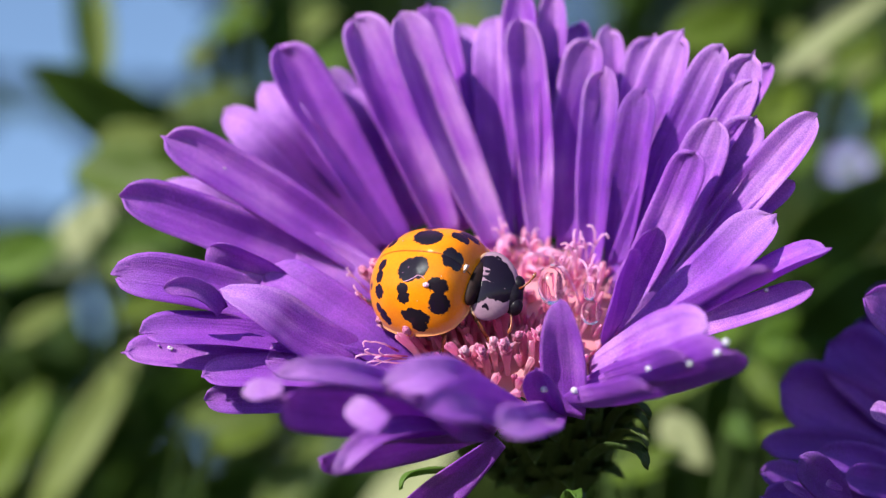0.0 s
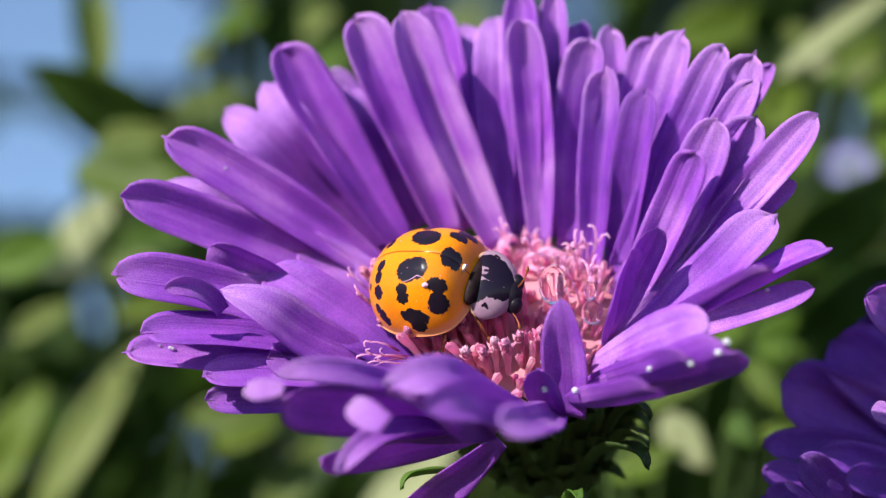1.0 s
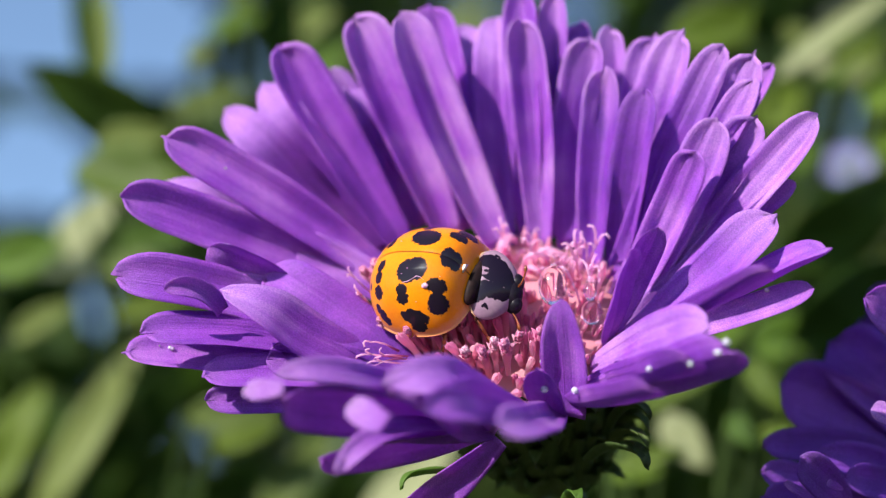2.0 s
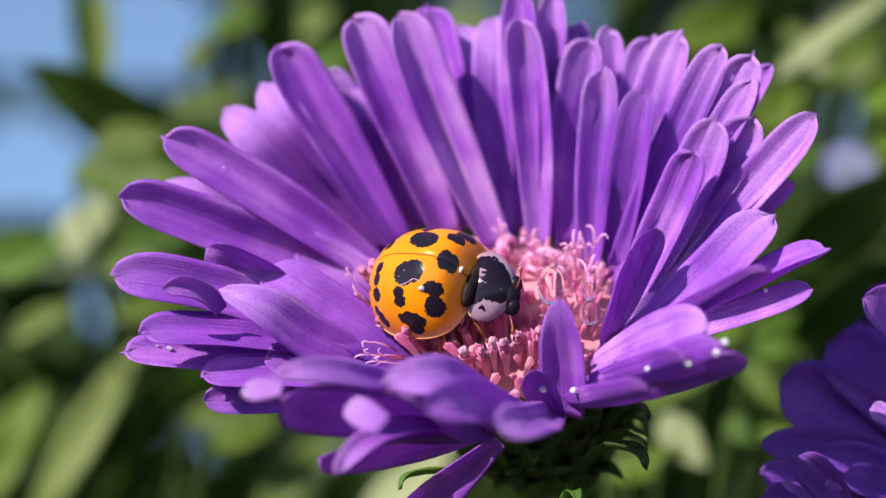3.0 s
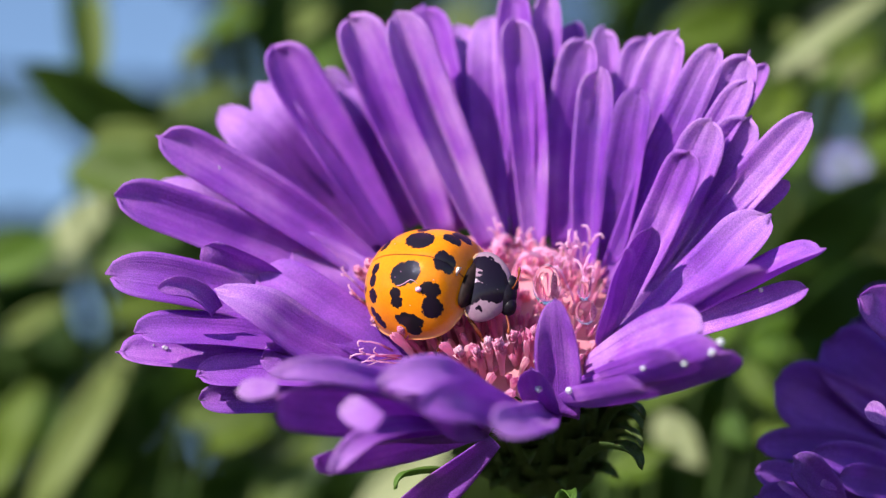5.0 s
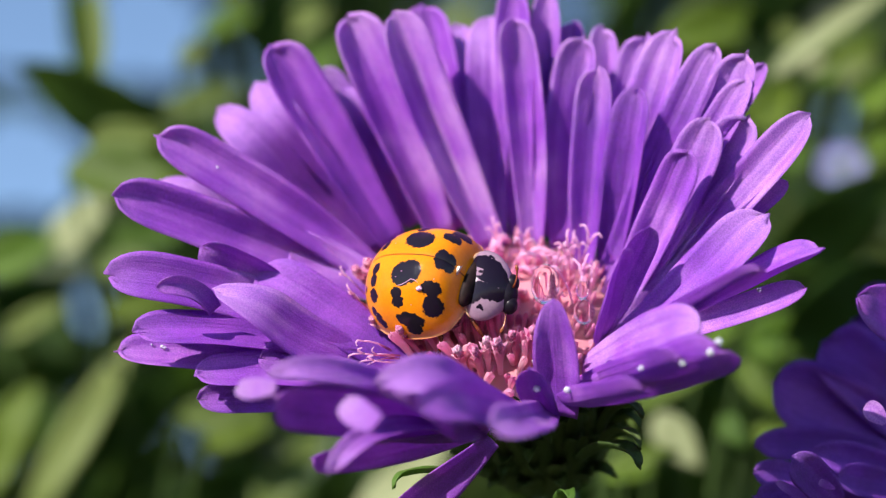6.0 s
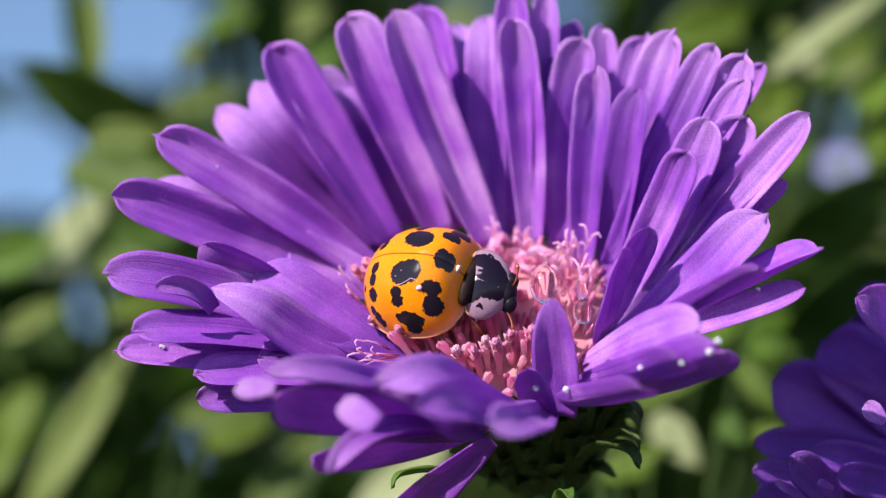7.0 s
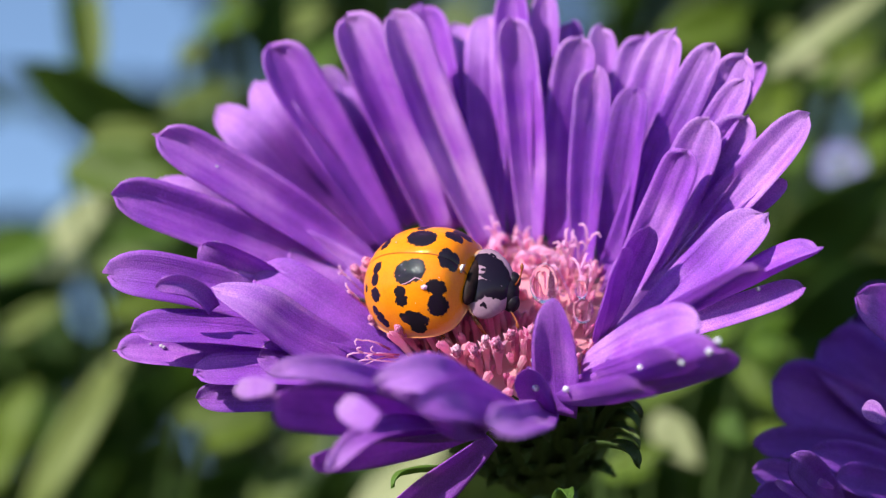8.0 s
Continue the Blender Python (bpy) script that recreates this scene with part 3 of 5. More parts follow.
ray_floret(-63.9, 7.12, 0.00, 86.6, 70.1, 5.57, 2.15, -0.01, -0.14, -9, 0.4, roll=-0.3, blunt=0.8, neck=0.85)
ray_floret(-50.7, 6.42, -0.00, -46.1, 43.9, 9.50, 2.16, -0.10, -0.06, -63, 0.4)
ray_floret(-61.1, 6.54, -0.00, -53.6, 43.8, 9.00, 1.91, -0.10, -0.06, -56, 0.4)
ray_floret(-105.8, 13.92, 7.93, 138.0, -6.3, 2.17, 1.25, 0.00, 0.00, -23, 0.1, blunt=0.55, neck=0.7, furrow=0.1, skin=PETAL_PALER)
ray_floret(-123.7, 14.10, 8.63, 162.0, -15.5, 1.92, 0.95, 0.00, 0.00, -19, 0.1, blunt=0.5, neck=0.6, furrow=0.1, skin=PETAL_PALER)

# receptacle and bracts under the disc
rng = random.Random(5)
bm = bmesh.new()
profile = [(0.0, -0.1), (2.5, 0.0), (4.3, -0.25), (4.8, -0.9), (4.6, -2.4), (4.4, -4.2), (4.15, -6.0), (3.7, -7.8), (2.9, -9.6), (1.7, -11.0), (1.0, -12.2)]
rows = [[bm.verts.new(mm(max(r, 0.02) * math.cos(a * math.pi / 14) - 0.22 * min(0.0, z + 0.5), max(r, 0.02) * math.sin(a * math.pi / 14), z)) for a in range(28)] for r, z in profile]
grid_faces(bm, rows, close=True)
part("receptacle", bm, BRACT, aster, "green cup under the petals")
bm = bmesh.new()
rows = [[bm.verts.new(mm(r * math.cos(a * math.pi / 14), r * math.sin(a * math.pi / 14), z)) for a in range(28)] for r, z in ((0.02, 0.4), (2.0, 0.4), (3.6, 0.3), (4.6, 0.05), (5.6, -0.15), (6.0, -0.6), (5.0, -1.4))]
grid_faces(bm, rows, close=True)
part("disc", bm, DISC, aster, "pink bed of the florets")
for ring, (count, h, r, length, out) in enumerate(((30, -3.0, 4.55, 3.0, 80), (30, -4.2, 4.45, 3.2, 80), (28, -5.4, 4.3, 3.4, 78), (26, -6.6, 4.1, 3.4, 75), (24, -7.9, 3.75, 3.4, 68), (20, -9.3, 3.1, 3.2, 60))):
    for i in range(count):
        az = 360 * (i + 0.5 * (ring % 2) + rng.uniform(-0.25, 0.25)) / count
        e = Vector((math.cos(radians(az)), math.sin(radians(az)), 0))
        lean = radians(out + rng.uniform(-7, 7))
        along = (e * math.cos(lean) + Vector((0, 0, 1)) * math.sin(lean)).normalized()
        side = Vector((0, 0, 1)).cross(along).normalized()
        k = length * rng.uniform(0.75, 1.15) 
        part("bract", strap(k, 1.15, 0.2, rng.uniform(-0.35, 0.35), 0.5, -0.7 * rng.uniform(0.0, 1.3), side, along.cross(side), along, e * r + Vector((-0.22 * h, 0, h)),
                            furrow=0.2, blunt=0.75, neck=0.9, steps=10, across=4, thick=0.2, seed=900 + i + 40 * ring), BRACT, aster)


def curled_bract(start, end, arch, width, seed, skin=None):
    """A longer bract that stands off the cup and bends over."""
    along = (end - start).normalized()
    up = Vector((-0.05, 0.72, 0.69))
    side = up.cross(along).normalized()
    part("bract", strap((end - start).length, width, arch, 0.0, 0.35, -0.5, side, along.cross(side), along, start,
                        furrow=0.2, blunt=0.7, neck=0.7, steps=14, across=6, thick=0.25, seed=seed), skin or BRACT, aster)


curled_bract(Vector((4.72, -3.78, -4.63)), Vector((7.04, -5.18, -1.25)), 0.75, 0.75, 1200)
curled_bract(Vector((4.74, -4.05, -4.92)), Vector((6.83, -6.16, -2.25)), 0.60, 0.60, 1201)
curled_bract(Vector((3.93, -4.77, -4.87)), Vector((6.83, -7.13, -2.55)), 0.70, 1.00, 1202)
curled_bract(Vector((-2.12, -6.57, -2.80)), Vector((-4.51, -7.99, -1.59)), 0.10, 0.65, 1204, BRACT_PALE)
curled_bract(Vector((2.74, -6.76, -6.11)), Vector((3.48, -8.37, -2.79)), 0.30, 0.80, 1205, BRACT_PALE)
curled_bract(Vector((5.19, -2.51, -5.52)), Vector((6.88, -4.24, -3.15)), 0.40, 0.60, 1207)
axis = aster.matrix_basis.to_3x3() @ Vector((0, 0, 1))
inv = aster.matrix_basis.inverted()
p0 = aster.matrix_basis @ mm(2.5, 0, -11.6)
spine = [p0 - axis * 0.02 * s + Vector((0, 0, -1)) * (0.012 * s + 0.09 * s * s) for s in (0, 0.4, 0.8, 1.3, 1.9, 2.4)]
spine.append(Vector((spine[-1].x + 0.01, spine[-1].y, -0.005)))
part("stem", tube([inv @ p for p in spine], [0.0011, 0.0010, 0.0011, 0.0012, 0.0014, 0.0016, 0.003], 10), STEM, aster, "slim green flower stem")

# disc florets: closed buds, open tubes with a rough column, and thin forked styles
def bud_mesh(height, fat, ridge, seed=0):
    """A closed tube that swells towards a ridged, blunt tip."""
    g = random.Random(seed)
    prof = ((0.0, 0.14), (0.3, 0.155), (0.6, 0.175), (0.8, 0.20), (0.92, 0.195), (0.98, 0.13), (1.0, 0.04))
    bend = (g.uniform(-0.4, 0.4), g.uniform(-0.4, 0.4))
    bm = bmesh.new()
    rows = []
    for z, r in prof:
        row = []
        for a in range(15):
            th = a * 2 * math.pi / 15
            k = r * fat * (1 + ridge * max(0.0, z - 0.3) * math.cos(5 * th))
            tip = 0.3 * max(0.0, z - 0.9) * 10 * (1 + math.cos(5 * th)) * ridge
            row.append(bm.verts.new(mm(k * math.cos(th) + bend[0] * z * z, k * math.sin(th) + bend[1] * z * z, z * height + tip)))
        rows.append(row)
    grid_faces(bm, rows, close=True)
    bm.faces.new(rows[-1])
    return bm


def tube_floret(height, mouth, spread, seed=0):
    """An open tube with five pointed lobes."""
    g = random.Random(seed)
    prof = [(0.0, 0.12), (0.35, 0.14), (0.6, 0.19), (0.85, 0.25 * mouth), (1.0, 0.28 * mouth)]
    bm = bmesh.new()
    rows = [[bm.verts.new(mm(r * math.cos(a * math.pi / 5), r * math.sin(a * math.pi / 5), z * height)) for a in range(10)] for z, r in prof]
    grid_faces(bm, rows, close=True)
    inner = [[bm.verts.new(v.co * 0.86 + Vector((0, 0, 0.14 * v.co.z))) for v in row] for row in rows[2:]]
    grid_faces(bm, inner, close=True, flip=True)
    for i in range(5):
        a = 2 * math.pi * (i + 0.5 + g.uniform(-0.1, 0.1)) / 5
        tip = bm.verts.new(mm((0.27 * mouth + spread) * math.cos(a), (0.27 * mouth + spread) * math.sin(a), height + 0.38))
        for k in (2 * i, 2 * i + 1):
            n = (k + 1) % 10
            bm.faces.new((rows[-1][k], rows[-1][n], tip))
            bm.faces.new((inner[-1][n], inner[-1][k], tip))
        for k in (2 * i, (2 * i + 2) % 10):
            bm.faces.new((rows[-1][k], tip, inner[-1][k]) if k == 2 * i else (tip, rows[-1][k], inner[-1][k]))
    return bm


def column_mesh(height, kind, seed=0):
    g = random.Random(seed)
    bm = bmesh.new()
    if kind == "knob":
        tube([mm(0, 0, height * 0.6), mm(0.02, 0, height * 0.9), mm(0.05, 0.02, height + 0.3)], [0.00012, 0.00014, 0.00013], 8, bm)
        made = bmesh.ops.create_uvsphere(bm, u_segments=18, v_segments=12, radius=1.0)["verts"]
        for i, v in enumerate(made):
            k = 1 + (0.11 if i % 2 else -0.11) + 0.25 * noise.noise(v.co * 2.1 + Vector((seed, 0, 0)))
            v.co = mm(v.co.x * 0.21 * k + 0.06, v.co.y * 0.21 * k + 0.02, v.co.z * 0.29 * k + height + 0.42)
    elif kind == "curl":
        # a stout arm that rises and bends over into a hook
        turn, rad = g.uniform(2.4, 3.6), g.uniform(0.42, 0.62)
        pts = [mm(0, 0, 0), mm(0.02, 0, height * 0.35), mm(0.0, 0.03, height * 0.65)]
        pts += [mm(rad * (1 - math.cos(turn * q / 7)), 0.05 * q / 7, height * 0.68 + rad * math.sin(turn * q / 7)) for q in range(1, 8)]
        tube(pts, [0.00013] * 4 + [0.00014] * 4 + [0.00012, 0.00008], 9, bm)
    else:
        lean = g.uniform(0.1, 0.5)
        base = [mm(0, 0, 0), mm(0.03, 0, height * 0.5), mm(lean * 0.5, 0, height * 0.85), mm(lean, 0, height + 0.2)]
        tube(base, [0.00009, 0.00007, 0.00006, 0.00006], 8, bm)
        top = base[-1]
        for s in ((-1, 1) if kind == "fork" else (1,)):
            o = g.uniform(0.8, 1.25)
            tube([top, top + mm(0.10 * s, 0.04, 0.3 * o), top + mm(0.22 * s, 0.06, 0.62 * o), top + mm(0.44 * s, 0.05, 0.82 * o), top + mm(0.62 * s, 0.02, 0.74 * o)],
                 [0.00006, 0.00006, 0.00007, 0.00006, 0.00005], 8, bm)
            ball(0.00007, 0.00006, 0.00006, top + mm(0.63 * s, 0.02, 0.73 * o), 8, 6, bm)
    return bm


buds = []
for i, (height, fat, ridge, skin) in enumerate(((2.2, 1.0, 0.35, FLORET), (2.5, 0.9, 0.4, FLORET), (1.9, 1.05, 0.3, FLORET_DEEP), (2.35, 0.85, 0.45, FLORET_DEEP), (2.4, 0.8, 0.3, FLORET_PALE), (2.9, 0.55, 0.5, FLORET), (2.6, 0.5, 0.5, ANTHER))):
    ob = part("disc_floret", bud_mesh(height, fat, ridge, i), skin, aster)
    buds.append(ob.data)
    bpy.data.objects.remove(ob)
knobs = []
for i, (height, mouth, spread, skin, top_skin) in enumerate(((2.1, 1.0, 0.12, FLORET, ANTHER), (2.4, 0.95, 0.18, FLORET_DEEP, ANTHER), (2.2, 1.0, 0.1, FLORET, POLLEN))):
    ob = part("disc_floret", tube_floret(height, mouth, spread, i), skin, aster)
    co = part("column", column_mesh(height, "knob", i), top_skin, ob)
    knobs.append((ob.data, co.data))
    bpy.data.objects.remove(co)
    bpy.data.objects.remove(ob)
styles = []
for i, kind in enumerate(("fork", "fork", "hook", "fork", "curl", "curl", "curl")):
    ob = part("style", column_mesh(2.6 + 0.25 * i if i < 4 else 1.9 + 0.15 * i - 0.6, kind, i), STYLE, aster)
    styles.append(ob.data)
    bpy.data.objects.remove(ob)


def plant_floret(name, mesh, az, r, z, lean, spin, size, column=None):
    """Sets a floret on the disc: azimuth in radians, radius and height in millimetres, lean outwards in degrees."""
    ob = new(name, mesh)
    ob.parent = aster
    ob.matrix_basis = (Matrix.Translation(mm(r * math.cos(az), r * math.sin(az), z)) @ Matrix.Rotation(az, 4, "Z")
                       @ Matrix.Rotation(radians(lean), 4, "Y") @ Matrix.Rotation(spin, 4, "Z") @ Matrix.Scale(size, 4))
    if column is not None:
        co = new("column", column)
        co.parent = ob


thin = random.Random(21)
for i in range(300):
    q = math.sqrt((i + 0.5) / 300)
    a = i * 2.39996 + rng.uniform(-0.10, 0.10)
    behind = math.sin(a + 0.35)
    r = q * (5.0 - 0.75 * behind)
    spin, lean = rng.uniform(0, 6.28), 3 + 27 * q * q + rng.uniform(-9, 9)
    z = -0.65 + 0.35 * (1 - q * q) - 0.25 * behind * q
    open_side = math.cos(a - 0.5) > 0.2 and q > 0.25
    if open_side or (behind > 0.15 and q > 0.45):
        if rng.random() < 0.95:
            bud = rng.choice((buds[4], buds[5], buds[0]))
            low, tilt, size = z - 1.1 + rng.uniform(-0.3, 0.25), lean * 1.1 + rng.uniform(-18, 18), rng.uniform(0.8, 1.05)
            if thin.random() < 0.8:
                plant_floret("disc_floret", bud, a, r, low, tilt, spin, size)
        continue
    if q > 0.2 and rng.random() < 0.22:
        continue
    if r > 4.5 and 140 < math.degrees(a) % 360 < 240:
        continue
    size = rng.uniform(0.8, 1.15) * (0.85 if q > 0.8 else 1.0)
    z += 0.5 * min(1.0, q * 2) + 0.55 * max(0.0, -behind) * q
    if rng.random() < (0.45 if q > 0.35 else 0.2):
        fm, cm = rng.choice(knobs)
        if not (r > 4.3 and 275 < math.degrees(a) % 360 < 320):
            plant_floret("disc_floret", fm, a, r, z, lean, spin, size, cm)
    else:
        plant_floret("disc_floret", rng.choice(buds[:4]), a, r, z - 0.1, lean, spin, size)
for i in range(26):
    a, r = radians(rng.uniform(-170, 10)), rng.uniform(0.8, 4.6)
    plant_floret("disc_floret", rng.choice(buds[:4]), a, r, -0.2 - 0.02 * r, 4 + 0.8 * r * r + rng.uniform(-8, 8), rng.uniform(0, 6.28), rng.uniform(0.7, 0.95))
for i in range(45):
    a, r = radians(thin.uniform(-150, 20)), thin.uniform(1.5, 4.9)
    plant_floret("disc_floret", thin.choice((buds[2], buds[3], buds[5])), a, r, -0.7, 4 + 0.9 * r * r + thin.uniform(-14, 14), thin.uniform(0, 6.28), thin.uniform(0.6, 0.85))
for i in range(34):
    a, r = radians(thin.uniform(-48, 30)), thin.uniform(3.0, 5.3)
    plant_floret("disc_floret", thin.choice((buds[0], buds[5], buds[5])), a, r, -1.0, 6 + r * r + thin.uniform(-12, 12), thin.uniform(0, 6.28), thin.uniform(0.6, 0.8))
# thin forked styles at the side, curled and forked ones at the back, short ones at the rim
for k in range(16):
    plant_floret("style", thin.choice(styles[:4]), radians(thin.uniform(-8, 36)), thin.uniform(3.3, 4.9), -0.9, thin.uniform(-6, 18), thin.uniform(0, 6.28), thin.uniform(0.7, 0.92))
for k in range(12):
    plant_floret("style", thin.choice(styles[4:]), radians(48 + 4.3 * k + thin.uniform(-4, 4)), thin.uniform(2.8, 3.8), -0.6, thin.uniform(-12, 30), thin.uniform(0, 6.28), thin.uniform(0.75, 1.0))
for k in range(7):
    plant_floret("style", thin.choice(styles[:4]), radians(thin.uniform(38, 80)), thin.uniform(2.8, 3.8), -1.0, thin.uniform(-10, 20), thin.uniform(0, 6.28), thin.uniform(0.6, 0.85))
for k in range(8):
    plant_floret("style", thin.choice(styles[:4]), radians(thin.choice((176, 184, 214, 222, 230)) + thin.uniform(-5, 5)), thin.uniform(4.8, 5.3), 1.1, thin.uniform(28, 52), thin.uniform(0, 6.28), thin.uniform(0.5, 0.7))

for i in range(40):
    a, r = radians(thin.uniform(-75, 60)), thin.uniform(0.3, 3.0)
    plant_floret("disc_floret", thin.choice((buds[2], buds[5], buds[5], buds[4])), a, r, -1.25, 4 + 3 * r + thin.uniform(-16, 16), thin.uniform(0, 6.28), thin.uniform(0.55, 0.75))
# wet magenta florets in the drops
plant_floret("disc_floret", buds[6], -0.240, 2.91, 0.54, 8, 0.6, 0.85)
plant_floret("disc_floret", buds[6], -0.193, 4.56, 0.19, 8, 0.6, 0.85)
plant_floret("disc_floret", buds[6], -0.355, 4.79, -0.37, 8, 0.6, 0.85)

# ---- the ladybird ----
BUG = Matrix.LocRotScale((-0.002735, -0.002724, 0.650468), Euler((1.1599, 0.2012, -0.5324)), None)
ladybird = thing("ladybird", BUG, "glossy orange ladybird with black spots walking on the flower", "beetle")
LONG, WIDE, TALL = 2.86, 2.73, 2.58


def dome_height(x, y):
    q = min(1.0, abs(x / LONG) ** (2.0 if x < 0 else 3.3) + (y / WIDE) ** 2)
    return TALL * max(0.0, 1 - q ** 1.15) ** 0.56


def elytron(s):
    """One wing case; s is +1 for the left one."""
    bm = bmesh.new()
    rows = []
    n, m = 44, 26
    for i in range(n + 1):
        x = LONG * math.sin((i / n - 0.5) * math.pi * 0.998)
        edge = WIDE * math.sqrt(max(0.0, 1 - abs(x / LONG) ** (2.0 if x < 0 else 3.3)))
        row = []
        for j in range(m + 1):
            y = edge * math.sin(j / m * math.pi / 2)
            z = dome_height(x, y) - 0.06 * math.exp(-(y / 0.05) ** 2)
            front = max(0.0, x / LONG - 0.72)
            row.append(bm.verts.new(mm(x - front * LONG * 0.35, s * (y + 0.008), z)))
        out = Vector((x / LONG, s * math.sqrt(max(0.0, 1 - (x / LONG) ** 2)), 0))
        base = row[-1].co
        row.append(bm.verts.new(base + out * 0.05 * MM + mm(0, 0, -0.02)))
        row.append(bm.verts.new(base + out * 0.06 * MM + mm(0, 0, -0.05)))
        row.append(bm.verts.new(base - out * 0.12 * MM + mm(0, 0, -0.10)))
        rows.append(row)
    grid_faces(bm, rows, flip=s > 0)
    return part("elytron", bm, SHELL, ladybird)


elytron(1)
elytron(-1)
part("abdomen", ball(LONG * 0.94 * MM, WIDE * 0.92 * MM, 0.75 * MM, mm(-0.05, 0, 0.02), 28, 14), BODY, ladybird, "black underside")

# pronotum: a broad arched shield
bm = ball(1, 1, 1, (0, 0, 0), 40, 24)
for v in bm.verts:
    x, y, z = v.co
    flat = 0.35 if z < 0 else 1.0
    v.co = mm(x * 1.05 - 0.30 * y * y + 0.12, y * 1.66, z * 0.62 * flat * (1 - 0.2 * y * y))
pronotum = part("pronotum", bm, SHIELD, ladybird, "black and cream shield behind the head")
pronotum.matrix_basis = pose(0.003105, 0.000203, -0.000082, 19.1, 32.7, 14.3)
rim = [mm(0.12 - 0.30 * y * y - 1.05 * math.sqrt(max(0.0, 1 - y * y)) - 0.03, 1.66 * y, 0.02) for y in [k / 10 - 0.95 for k in range(20)]]
part("rim", tube(rim, [0.00002] + [0.00006] * 18 + [0.00002], 8), CLEAR, pronotum, "clear horny edge of the shield")
part("neck", ball(0.36 * MM, 1.25 * MM, 0.50 * MM, mm(LONG * 0.90, 0, 0.42), 22, 14), HORN, ladybird, "dark brown band between shield and wing cases")
bm = bmesh.new()
tube([mm(-0.06, 0, 0), mm(0.26, 0, -0.02), mm(0.46, 0, -0.06)], [0.00030, 0.00017, 0.00002], 3, bm)
scutellum = part("scutellum", bm, CREAM, ladybird, "small pale triangle between the wing cases")
scutellum.matrix_basis = Matrix.LocRotScale(mm(LONG * 0.86, 0, dome_height(LONG * 0.9, 0) + 0.05), Euler((0, radians(150), 0)), (1, 1, 0.4))
head = part("head", ball(0.54 * MM, 0.84 * MM, 0.52 * MM, (0, 0, 0), 24, 14), BODY, ladybird)
head.matrix_basis = pose(0.003788, 0.000207, -0.000645, 32.4, 50.3, 31.7)
for s in (-1, 1):
    part("eye", ball(0.36 * MM, 0.44 * MM, 0.42 * MM, mm(0.16, 0.50 * s, 0.12), 16, 10), BODY, head)
    part("palp", tube([mm(0.30, 0.22 * s, -0.2), mm(0.55, 0.34 * s, -0.4), mm(0.62, 0.36 * s, -0.6)], [0.00006, 0.00008, 0.00012], 7), LEG, head, "amber mouth feeler")
for x, y, r in ((0.35, -0.9, 0.03), (1.34, -1.53, 0.15), (0.1, -1.15, 0.025), (-0.6, 0.6, 0.03), (1.2, -1.5, 0.02), (0.9, -2.1, 0.025), (1.9, -1.0, 0.025)):
    part("pollen_grain", ball(r * MM, r * 0.85 * MM, r * 0.85 * MM, mm(x, y, dome_height(x, y) + 0.02), 8, 6, None, 0.4), POLLEN, ladybird, "pale grain of pollen")

fibre = [(0.22, -1.50), (0.45, -1.46), (0.68, -1.36), (0.90, -1.22), (1.08, -1.24), (1.26, -1.32)]
part("fibre", tube([mm(x, y, dome_height(x, y) + 0.03) for x, y in fibre], [0.000012, 0.000018, 0.000016, 0.000018, 0.000016, 0.00001], 6), STYLE, ladybird, "fine pale fibre stuck to the shell")


def feeler(s):
    """An antenna with jointed rod and a small club, about its own root."""
    pts = [mm(0, 0, 0), mm(0.2, 0.06 * s, 0.06), mm(0.45, 0.09 * s, 0.1), mm(0.70, 0.08 * s, 0.12), mm(0.88, 0.04 * s, 0.12), mm(1.02, 0.0, 0.11)]
    ob = part("antenna", tube(pts, [0.00006, 0.00004, 0.00004, 0.00004, 0.00009, 0.00004], 8), LEG, ladybird, "thin amber antenna")
    return ob


antenna_left = feeler(1)
antenna_right = feeler(-1)


def leg(s, hip, knee, ankle, toe):
    a, b, c, d = (mm(p[0], p[1] * s, p[2]) for p in (hip, knee, ankle, toe))
    ob = part("leg", tube([a, a.lerp(b, 0.5), b], [0.00016, 0.00019, 0.00011], 9), LEG, ladybird, "amber leg")
    part("shin", tube([b, b.lerp(c, 0.5), c], [0.00010, 0.00010, 0.00008], 8), LEG, ob)
    part("foot", tube([c, c.lerp(d, 0.4), c.lerp(d, 0.8), d], [0.00008, 0.0001, 0.00007, 0.00003], 7), LEG, ob)


for s in (-1, 1):
    leg(s, (1.84, 0.23, -0.79), (2.68, 1.34, -0.56), (2.91, 1.59, -1.43), (3.06, 1.78, -2.18))
    leg(s, (0.37, 1.28, -1.07), (1.38, 2.31, -0.61), (1.14, 2.58, -1.10), (0.74, 2.86, -1.78))
    leg(s, (-0.9, 1.0, 0.0), (-1.5, 1.8, -0.2), (-1.9, 2.1, -1.0), (-2.2, 2.2, -1.5))

